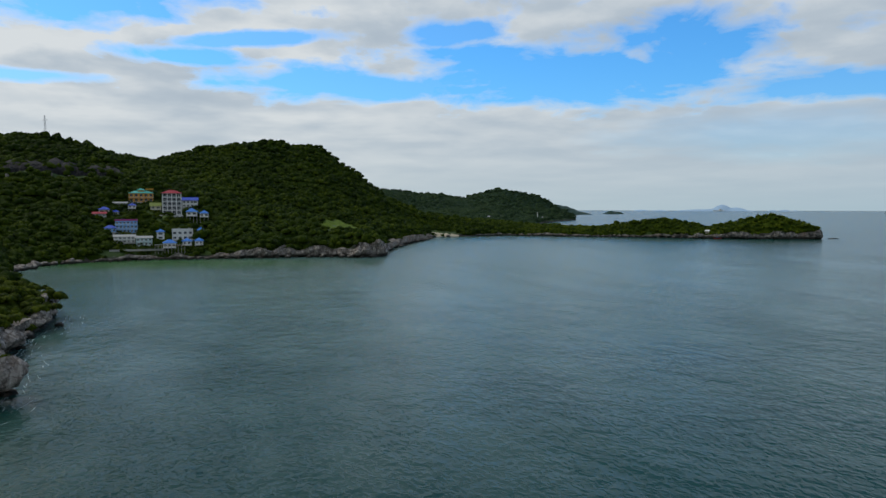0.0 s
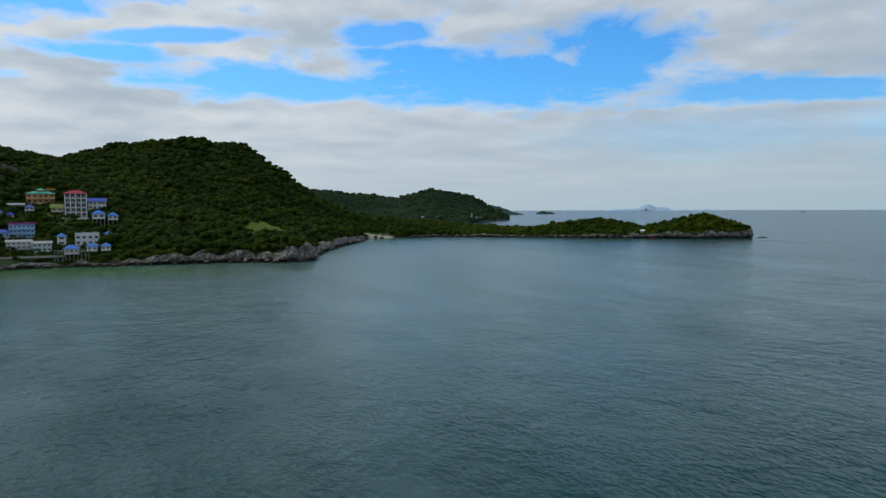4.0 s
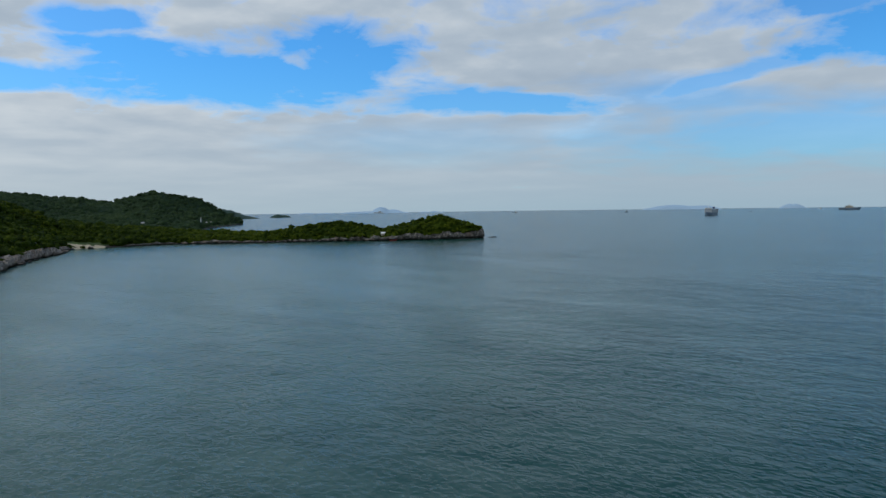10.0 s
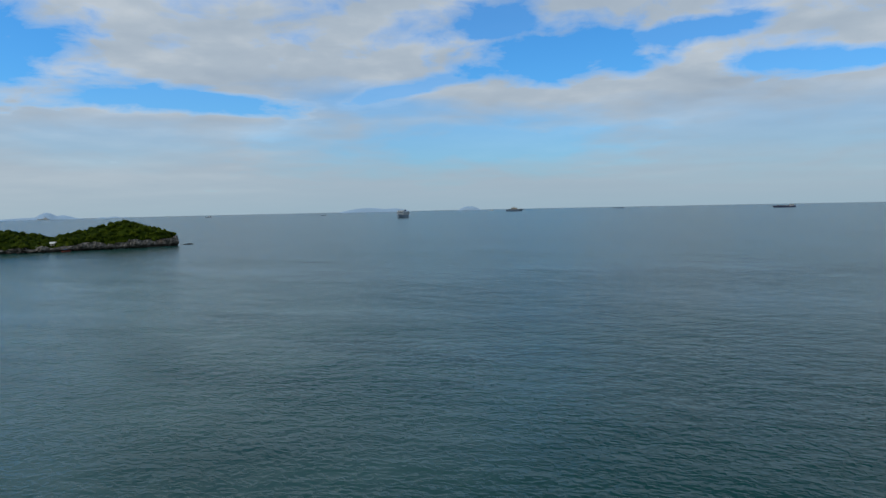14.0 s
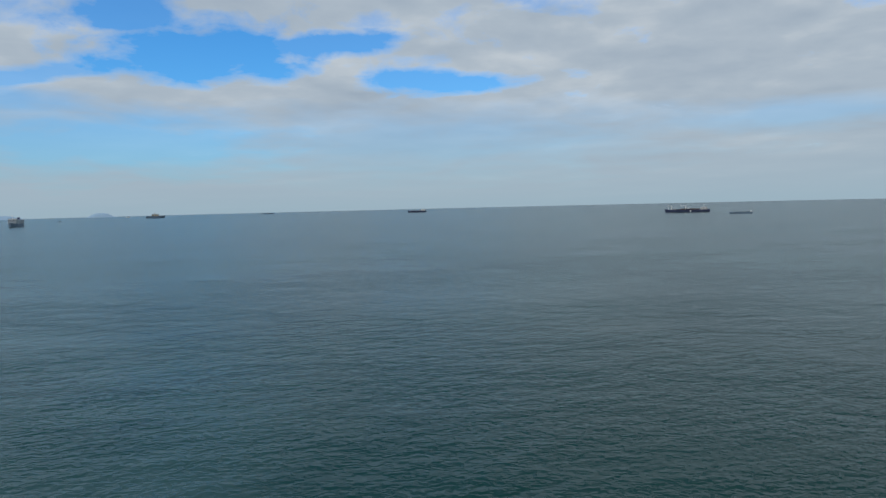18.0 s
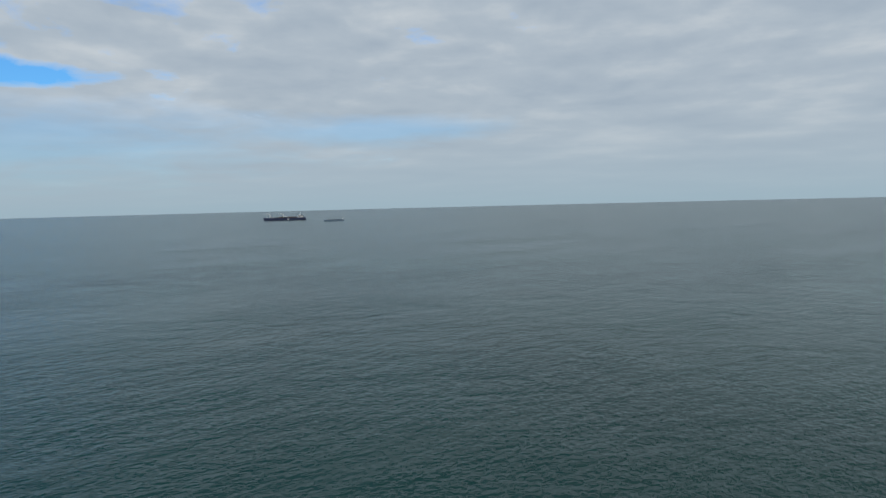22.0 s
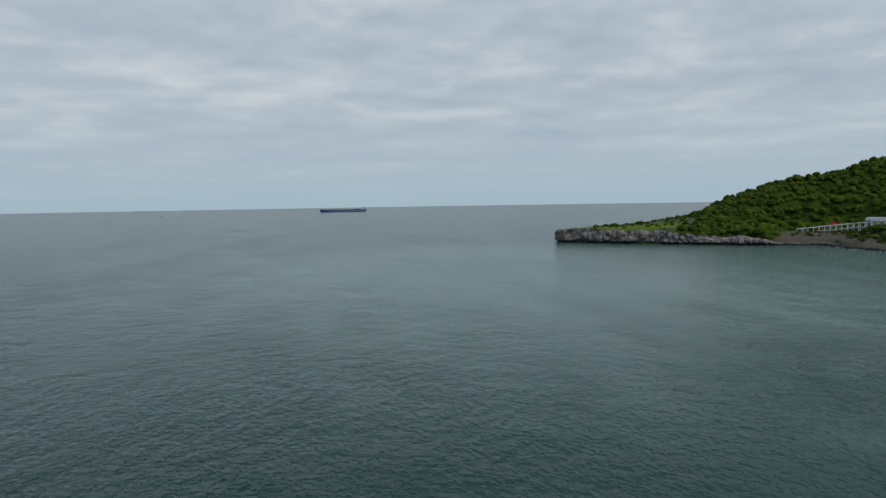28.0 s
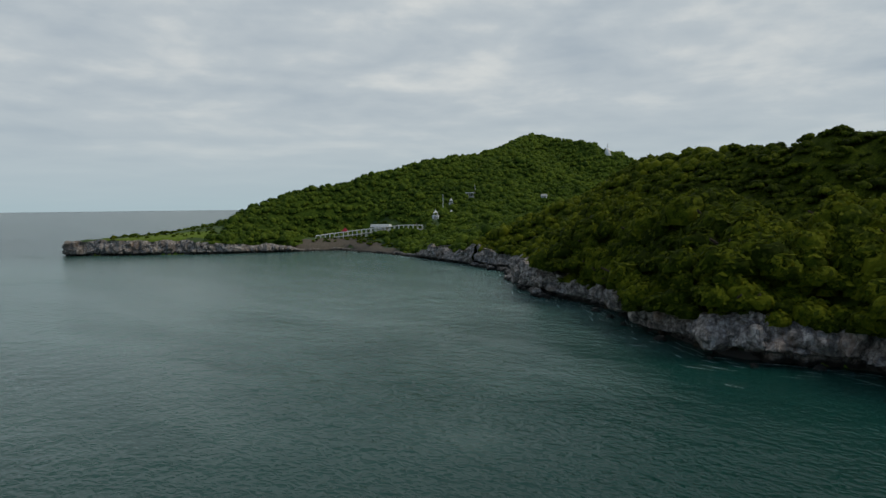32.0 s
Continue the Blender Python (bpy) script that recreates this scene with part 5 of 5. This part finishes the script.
    part("roof_rim", box(-6.6, -3.1, 4.8, 6.6, 3.1, 5.9, 0.05), W_WHITE, pv)
    for k in range(6):
        for yy in (-2.7, 2.7):
            part("column", tube([(-6 + k * 2.4, yy, 0.3), (-6 + k * 2.4, yy, 4.3)], [0.26, 0.22], 8), W_WHITE, pv)
    part("back_wall", box(-6, 2.3, 0.4, 6, 2.5, 4.2), W_CREAM, pv)
    hut = thing("hut", "small hut with a tall red pyramid roof", "hut", pose(-139, -401, 9.5, 0, 0, 150) @ Matrix.Scale(0.78, 4))
    part("wall", box(-2.0, -2.0, -5, 2.0, 2.0, 2.6), W_CREAM, hut)
    part("roof", roof_mesh(4.6, 4.6, 2.6, 3.2, "hip", 0.4), R_RED, hut, "red pyramid roof")
    part("door", box(-0.5, -2.06, 0, 0.5, -2.0, 2.0), WOOD, hut)
    def shrine(name, label, x, y, s, base):
        sh = thing(name, label, "shrine", pose(x, y, ground_z(x, y), 0, 0, 145))
        part("terrace", box(-3.2 * s, -3.2 * s, -4, 3.2 * s, 3.2 * s, base), W_WHITE, sh)
        for a in (-1, 1):
            for b in (-1, 1):
                part("column", tube([(a * 1.8 * s, b * 1.8 * s, base), (a * 1.8 * s, b * 1.8 * s, base + 3.0 * s)], 0.24 * s, 8), W_WHITE, sh)
        part("lower_roof", roof_mesh(4.2 * s, 4.2 * s, base + 3.0 * s, 1.3 * s, "hip", 0.6 * s), W_WHITE, sh)
        part("upper_roof", roof_mesh(2.2 * s, 2.2 * s, base + 4.0 * s, 1.5 * s, "hip", 0.3 * s), W_WHITE, sh)
        part("spire", tube([(0, 0, base + 5 * s), (0, 0, base + 6.2 * s), (0, 0, base + 7.4 * s)], [0.35 * s, 0.18 * s, 0.04], 8), W_WHITE, sh)
        for k in range(5):
            part("step", box(-1.2 * s, -3.2 * s - 0.4 * (5 - k), -3, 1.2 * s, -3.2 * s - 0.4 * (4 - k), base * (k + 1) / 6), W_GREY, sh)
    shrine("shrine", "white tiered shrine with a spire on a stepped terrace", -187.5, -354.5, 0.62, 1.4)
    shrine("shrine", "small white shrine with a pointed roof higher up", -214, -380, 0.5, 0.8)
    shrine("shrine", "small white shelter with a pointed roof beside steps", -206, -365.5, 0.36, 0.5)
    for x, y, hgt in ((-204.9, -375.8, 9.5), (-238.3, -386.1, 6.5)):
        pl = thing("flagpole", "tall slim white flagpole on the slope", "pole", pose(x, y, ground_z(x, y)))
        part("pole", tube([(0, 0, -1), (0, 0, hgt * 0.6 + 1), (0, 0, hgt + 1.5)], [0.22, 0.18, 0.12], 8), W_WHITE, pl)
        part("finial", tube([(0, 0, hgt + 1.4), (0, 0, hgt + 1.9)], [0.2, 0.05], 8), W_CREAM, pl)
        part("footing", box(-0.6, -0.6, -1.5, 0.6, 0.6, 0.3, 0.05), W_GREY, pl)
    vw = thing("viewing_shelter", "white shelter with a low flat roof on the hill", "shelter", pose(-231, -381.5, ground_z(-231, -381.5), 0, 0, 140))
    part("floor_slab", box(-2.9, -1.5, -2, 2.9, 1.5, 1.6), W_GREY, vw)
    part("roof_slab", box(-3.1, -1.8, 3.7, 3.1, 1.8, 4.2, 0.05), W_WHITE, vw)
    for k in range(4):
        part("column", box(-2.6 + k * 1.65, -1.4, 1.5, -2.35 + k * 1.65, -1.1, 4.0), W_WHITE, vw)
    hs = thing("house", "small white house with a grey-blue roof on the hillside", "house", pose(-281.2, -357.1, ground_z(-281.2, -357.1) - 1.6, 0, 0, 135))
    part("wall", box(-2.0, -1.6, -2, 2.0, 1.6, 3.4), W_WHITE, hs)
    part("roof", roof_mesh(4.0, 3.2, 3.4, 1.4, "gable", 0.4), R_GREY, hs)
    window_at(hs, -1.0, -1.61, 2.0, 0.9, 1.1, W_WHITE)
    window_at(hs, 1.0, -1.61, 2.0, 0.9, 1.1, W_WHITE)
    st = thing("stupa", "white bell-shaped stupa standing on the wooded ridge", "stupa", pose(-424.3, -447.9, ground_z(-424.3, -447.9) + 1.0))
    part("base", tube([(0, 0, -3), (0, 0, 1.5)], [3.4, 3.2], 16), W_WHITE, st)
    part("bell", tube([(0, 0, 1.4), (0, 0, 2.4), (0, 0, 4.2), (0, 0, 5.6), (0, 0, 6.6)], [2.7, 2.6, 2.2, 1.3, 0.7], 16), W_WHITE, st)
    part("spire", tube([(0, 0, 6.5), (0, 0, 8.5), (0, 0, 11)], [0.6, 0.35, 0.05], 10), W_WHITE, st)


build_cove()


# ---- small things on the long headland ----
def build_headland_things():
    b = thing("longtail_boat", "small red wooden boat lying off the rocks", "boat", pose(254, 640, 0, 0, 0, 12))
    part("hull", hull_mesh(7.5, 1.9, 0.4, 0.9, 1.1), plain("red_boat_paint", (0.16, 0.025, 0.02), 0.5, 0.2, 1.0), b)
    part("canopy", box(-2.2, -0.7, 1.9, 0.6, 0.7, 2.0), R_BLUE, b)
    for xx in (-2.0, 0.4):
        for yy in (-0.6, 0.6):
            part("canopy_post", box(xx - 0.05, yy - 0.05, 0.6, xx + 0.05, yy + 0.05, 1.9), WOOD, b)
    h = thing("beach_hut", "small white-roofed hut on the rocky rim", "hut", pose(249, 652, ground_z(249, 652), 0, 0, -20))
    part("wall", box(-1.8, -1.4, -2, 1.8, 1.4, 2.2), W_CREAM, h)
    part("roof", roof_mesh(3.6, 2.8, 2.2, 1.2, "gable", 0.5), W_WHITE, h)
    part("door", box(-0.4, -1.45, 0.1, 0.4, -1.4, 1.9), WOOD, h)
    for k in range(7):
        s = thing("stone_step", "pale worn stone step on the winding footpath", "step", pose(155 + 2.2 * math.sin(k * 0.9), 693 + k * 1.9, ground_z(155 + 2.2 * math.sin(k * 0.9), 693 + k * 1.9), 0, 0, 20 * math.sin(k)), "footpath steps")
        part("tread", box(-1.3, -1.1, -0.6, 1.3, 1.1, 0.35, 0.08), ROCK_PALE, s)
    r = thing("tip_rock", "low flat rock awash off the headland's tip", "rock", pose(361, 640, 0))
    bm = bmesh.new()
    bmesh.ops.create_icosphere(bm, subdivisions=3, radius=1)
    for v in bm.verts:
        v.co = Vector((v.co.x * 5, v.co.y * 1.5, v.co.z * 0.8)) * (1 + 0.25 * noise.noise(v.co * 2))
    part("stone", bm, ROCK, r)
    lt = thing("beacon", "slim white beacon tower on the far shore", "beacon", pose(172, 1262, ground_z(172, 1262)))
    part("tower", tube([(0, 0, -1), (0, 0, 7), (0, 0, 12)], [1.1, 0.8, 0.6], 10), W_WHITE, lt)
    part("lantern", tube([(0, 0, 12), (0, 0, 13.5), (0, 0, 14.4)], [0.9, 0.9, 0.1], 10), W_GREY, lt)
    for x, y, w in ((60, 1010, 16), (84, 1060, 10), (188, 1300, 14)):
        z = ground_z(x, y)
        s = thing("shed", "long low pale shed by the far water", "shed", pose(x, y, z, 0, 0, -8), "far sheds")
        part("wall", box(-w / 2, -2.5, -2, w / 2, 2.5, 3.0), W_CREAM, s)
        part("roof", roof_mesh(w, 5, 3.0, 1.4, "gable", 0.5), R_GREY, s)


build_headland_things()


# ---- trees that stand singly on the near slope ----
def trunk_mesh(rng, h):
    lean = rng.uniform(-0.25, 0.25)
    bm = tube([(0, 0, -0.6), (lean * 0.3, 0.1, h * 0.4), (lean, 0.15, h * 0.85)], [0.075, 0.06, 0.04], 6)
    for k in range(3):
        a = rng.uniform(0, 6.28)
        limb = tube([(lean * 0.4, 0.1, h * 0.45), (lean + math.cos(a) * 0.7, math.sin(a) * 0.7, h * 0.85)], [0.035, 0.02], 5)
        me = bpy.data.meshes.new("limb")
        limb.to_mesh(me)
        limb.free()
        bm.from_mesh(me)
        bpy.data.meshes.remove(me)
    return bm


def build_single_trees():
    rng = random.Random(11)
    kinds = []
    labels = ("low dense tropical tree with a rounded dark green crown", "spreading bushy tree with yellow-green leaves", "uneven wind-shaped shrub tree with a broken crown")
    for k, (v, f) in enumerate(NEAR_CROWNS):
        t = thing("tree", labels[k % 3], "tree", pose(-120, -40, -60), "trees on the near slope")
        part("trunk", trunk_mesh(rng, 0.75 * 1.0), BARK, t)
        crown = new("crown", mesh_from("crown", v * np.array([1, 1, 1.1]) + np.array([0, 0, 0.1]), f, LEAF))
        crown.parent = t
        kinds.append(t)
    px, py, pz, r2 = scatter(-235, -60, -235, 200, 3.6, 21, 0.9)
    m = single_zone(px, py, coast_dist(px, py))
    first = set()
    for x, y, z in zip(px[m], py[m], pz[m]):
        k = rng.randrange(len(kinds))
        s = rng.uniform(2.2, 3.5) * (1.3 if rng.random() < 0.1 else 1)
        place = Matrix.LocRotScale((x, y, z), Euler((0, 0, rng.uniform(0, 6.28))), (s, s, s * rng.uniform(0.85, 1.2)))
        if k not in first:
            first.add(k)
            kinds[k].matrix_world = place
        else:
            c = copy_thing(kinds[k], place)
    return int(m.sum())


build_single_trees()


# ---- bushes on the southern point ----
def build_point_bushes():
    rng = np.random.RandomState(31)
    for x, y, s, lab in ((9, -416, 2.6, "dark rounded bush alone on the grassy point"), (-22, -420, 2.2, "dark low bush on the grassy point"), (33, -425, 1.4, "small shrub at the very tip of the rocks")):
        v, f = leaf_cloud(rng, 260, 0.16, 6)
        b = thing("bush", lab, "bush", pose(x, y, ground_z(x, y)))
        st = part("stem", tube([(0, 0, -0.5), (0.1, 0, s * 0.6)], [0.2, 0.1], 6), BARK, b)
        c = new("crown", mesh_from("crown", v * s + np.array([0, 0, s * 0.3]), f, LEAF))
        c.parent = b


build_point_bushes()


# ---- loose rocks at the waterline ----
def rock_mesh(seed, sub=3, sharp=0.5):
    bm = bmesh.new()
    bmesh.ops.create_icosphere(bm, subdivisions=sub, radius=1)
    off = Vector((seed * 3.1, seed * 1.7, 0))
    for v in bm.verts:
        p = v.co.copy()
        cell = noise.voronoi(p * 1.1 + off)[0]
        fine = noise.voronoi(p * 2.7 + off)[0]
        v.co *= 0.80 + sharp * (cell[1] - cell[0]) + 0.14 * (fine[1] - fine[0]) + 0.18 * noise.noise(p * 1.4 + off) + 0.06 * noise.noise(p * 5 + off)
    me = bpy.data.meshes.new("boulder")
    bm.to_mesh(me)
    bm.free()
    me.materials.append(ROCK)
    return me


ROCKS = [rock_mesh(k) for k in range(8)]


def build_boulders():
    rng = random.Random(4)
    def lay(pts, step, lo, hi, label, group, off=(-1.0, 3.0), sink=0.25, squash=(0.6, 0.9)):
        line = resample(pts, step)
        for k in range(len(line) - 1):
            (x, y), (x2, y2) = line[k], line[k + 1]
            t = Vector((x2 - x, y2 - y)).normalized()
            o = rng.uniform(*off)
            s = rng.uniform(lo, hi)
            ob = new("boulder", rng.choice(ROCKS))
            q = rng.uniform(*squash)
            ob.matrix_world = Matrix.LocRotScale((x + t.y * o + rng.uniform(-0.8, 0.8), y - t.x * o, s * q * (1 - 2 * sink) * 0.5),
                                                 Euler((rng.uniform(-0.3, 0.3), rng.uniform(-0.3, 0.3), rng.uniform(0, 6.28))), (s * rng.uniform(0.8, 1.4), s, s * q))
            tagged(ob, label, "boulder", group)
    lay(COAST[9:13], 3.2, 1.0, 2.6, "dark wet boulder at the foot of the cliff", "boulders below the near cliff", (1.0, 4.5))
    lay(COAST[8:10], 4.0, 1.0, 2.4, "brown tumbled boulder on the narrow shore", "boulders on the narrow shore", (0.5, 3.5))
    lay(COAST[13:20], 11.0, 0.5, 1.4, "low rock awash below the overhang", "rocks awash", (1.5, 4.0), 0.35)
    lay(COAST[23:28], 9.0, 0.8, 2.0, "dark wet rock below the wooded point", "rocks below the point", (-1.5, 1.5), 0.3)
    lay(COAST[4:8], 3.5, 0.4, 1.1, "small dark stone on the cove beach", "stones in the cove", (-3, 2.5), 0.3)
    lay(COAST[32:38], 5.0, 0.8, 2.2, "pale broken rock along the resort shore", "rocks on the resort shore", (0.5, 4.0), 0.3)
    lay(COAST[30:33], 4.0, 1.4, 3.0, "pale weathered boulder beside the small beach", "boulders by the resort beach", (-1.0, 2.5), 0.2)
    lay(COAST[38:42], 9.0, 0.8, 2.4, "grey rock along the steep shore", "rocks on the steep shore", (0.5, 4.0), 0.3)
    lay(COAST[42:46], 7.0, 0.8, 2.4, "pale rock on the headland rim", "rocks on the headland rim", (0.0, 4.0), 0.3)


build_boulders()


def build_outcrop():
    """A long rock wall half way up the wooded hill, coloured near black as in shade, with pale slabs before it."""
    rng = random.Random(14)
    foot, head = [(-288, 446), (-270, 462), (-250, 480), (-228, 500)], [(-296, 464), (-278, 482), (-258, 500), (-236, 520)]
    a, b = resample(foot, 1.6), resample(head, 1.6)
    n = min(len(a), len(b))
    rows = 12
    v, f = [], []
    for k in range(n):
        (x0, y0), (x1, y1) = a[k], b[k]
        edge = min(1.0, k / 5, (n - 1 - k) / 5)
        z0, z1 = ground_z(x0, y0) - 1.0, ground_z(x1, y1) + 0.5 + 1.6 * edge + 1.2 * noise.noise(Vector((x1 * 0.15, y1 * 0.15, 3)))
        for j in range(rows):
            t = j / (rows - 1)
            lie = 0.25 + 0.75 * t ** 3
            q = Vector((x0 * 0.22, y0 * 0.22, t * 2.2))
            c = noise.voronoi(q)[0]
            out = 1.6 * min(1.0, (c[1] - c[0]) * 1.5) + 0.7 * noise.noise(q * 3)
            v.append((x0 + (x1 - x0) * lie + out * 0.35, y0 + (y1 - y0) * lie - out, z0 + (z1 - z0) * t))
    for k in range(n - 1):
        f += [(k * rows + j, (k + 1) * rows + j, (k + 1) * rows + j + 1, k * rows + j + 1) for j in range(rows - 1)]
    tagged(new("rock_wall", mesh_from("rock_wall", v, f, ROCK_SHADED)), "bare rock wall showing through the woods, its shade put into the colour", "cliff", kind="structure")
    for k in range(6):
        u = (k + rng.uniform(0.1, 0.9)) / 6
        x, y = -283 + 50 * u, 448 + 46 * u
        s = rng.uniform(0.9, 1.7)
        ob = new("rock_slab", rng.choice(ROCKS))
        ob.matrix_world = Matrix.LocRotScale((x, y, ground_z(x, y) + 0.6), Euler((rng.uniform(-0.3, 0.3), 0, rng.uniform(0, 6.28))), (s * 0.8, s * 0.7, s * 1.6))
        tagged(ob, "pale upright slab below the dark rock wall", "rock", "slabs below the rock wall")


build_outcrop()


# ---- bulging blocks of the near cliff, standing over the undercut ----
def build_blocks():
    rng = random.Random(9)
    cl = bpy.data.objects["cliff_near"]
    line = resample(COAST[10:21], 3.4)
    for k in range(len(line) - 1):
        (x, y), (x2, y2) = line[k], line[k + 1]
        t = Vector((x2 - x, y2 - y)).normalized()
        top = float(cliff_height(np.array([x]), np.array([y]))[0])
        for row in range(2):
            if rng.random() < 0.45:
                continue
            s = rng.uniform(2.3, 4.3) * (1 if row == 0 else 0.8)
            zc = 4.7 + rng.uniform(-0.4, 1.2) if row == 0 else top * 0.85
            o = rng.uniform(0.4, 1.8) - row * 1.8
            ob = new("rock", ROCKS[rng.randrange(8)])
            ob.parent = cl
            ob.matrix_world = Matrix.LocRotScale((x + t.y * o, y - t.x * o, zc), Euler((rng.uniform(-0.4, 0.4), rng.uniform(-0.4, 0.4), rng.uniform(0, 6.28))),
                                                 (s * rng.uniform(0.9, 1.3), s, s * rng.uniform(0.8, 1.05)))


build_blocks()


# ---- meadows and sand draped on the ground ----
def drape(name, cx, cy, rx, ry, mat, label, category, seed, lift=0.25, step=1.5):
    xs, ys = np.arange(cx - rx * 1.2, cx + rx * 1.2, step), np.arange(cy - ry * 1.2, cy + ry * 1.2, step)
    gx, gy = np.meshgrid(xs, ys)
    z = np.maximum(land(gx.ravel(), gy.ravel()), -0.3) + lift
    idx = np.arange(gx.size).reshape(gx.shape)
    q = np.stack([idx[:-1, :-1], idx[:-1, 1:], idx[1:, 1:], idx[1:, :-1]], -1).reshape(-1, 4)
    r = np.hypot((gx.ravel() - cx) / rx, (gy.ravel() - cy) / ry) + 0.25 * waves(gx.ravel(), gy.ravel(), max(rx, ry) * 0.6, seed)
    q = q[r[q].max(1) < 1.0]
    if len(q):
        used, inv = np.unique(q, return_inverse=True)
        v = np.stack([gx.ravel(), gy.ravel(), z], -1)[used]
        tagged(new(name, mesh_from(name, v, inv.reshape(-1, 4), mat, True)), label, category, kind="structure")


drape("meadow_slope", -72, 486, 14, 38, GRASS, "bright green open grass on the slope", "meadow", 1)
drape("meadow_point", -8, -408, 46, 15, GRASS, "bright green grass on top of the rocky point", "meadow", 2)
drape("beach_north", 3, 695, 17, 4.5, SAND, "small pale sand beach in the corner of the bay", "beach", 4, 0.2)
drape("beach_resort", -203, 345, 12, 14, SAND, "narrow sandy strip under the trees", "beach", 5, 0.2)
drape("beach_cove", -137, -338, 8, 44, plain("shingle", (0.088, 0.075, 0.057), 0.95, 0.35, 0.8, bumpy=0.6), "stony grey-brown beach in the cove", "beach", 6, 0.2)
drape("bank_cove", -116, -379, 26, 9, MATS["shingle"], "bare brown earth bank below the white walkway", "bank", 8, 0.25)
drape("meadow_near", -92, -11, 6.5, 6, GRASS, "open grass on top of the near cliff", "meadow", 9, 0.3, 0.8)


# ---- foam where the swell meets the rocks ----
def build_foam():
    rng = random.Random(3)
    FOAM = plain("sea_foam", (0.46, 0.50, 0.50), 0.9, 0.15, 2.0)
    v, f = [], []
    def streak(x, y, length, width, ang):
        n = max(4, int(length / 0.6))
        base = len(v)
        for k in range(n + 1):
            u = k / n
            w = width * math.sin(math.pi * u) ** 0.6 * (0.35 + 0.65 * abs(noise.noise(Vector((x + k * 0.45, y, 0)))) * 2)
            cx = (u - 0.5) * length
            cy = 0.3 * noise.noise(Vector((x * 0.3 + k * 0.2, y * 0.3, 5)))
            for s in (-1, 1):
                lx, ly = cx, cy + s * w / 2
                v.append((x + lx * math.cos(ang) - ly * math.sin(ang), y + lx * math.sin(ang) + ly * math.cos(ang), 0.05))
        for k in range(n):
            a = base + 2 * k
            f.append((a, a + 2, a + 3, a + 1))
    for pts, step, reach, big in ((COAST[9:21], 0.9, 10, 1.0), (COAST[21:28], 0.9, 6, 1.0), (COAST[4:9], 1.4, 5, 1.5), (COAST[0:4], 7, 4, 0.8)):
        for (x, y), (x2, y2) in zip(resample(pts, step), resample(pts, step)[1:]):
            t = Vector((x2 - x, y2 - y)).normalized()
            o = 1.0 + reach * rng.random() ** 2.6
            streak(x + t.y * o, y - t.x * o, rng.uniform(2.0, 6.0) * big, rng.uniform(0.04, 0.17) * big, math.atan2(t.y, t.x) + rng.uniform(-0.15, 0.15))
    for x, y, ln, wd, a in ((-65, -22, 7, 0.22, 1.9), (-60, -10, 4, 0.3, 1.7), (-70, -42, 5, 0.25, 2.0), (-90, -130, 9, 0.2, 2.4), (-100, -160, 8, 0.2, 2.2)):
        streak(x, y, ln, wd, a)
    tagged(new("sea_foam", mesh_from("sea_foam", v, f, FOAM)), "white foam streaks along the rocky shore", "foam", kind="stuff")


build_foam()
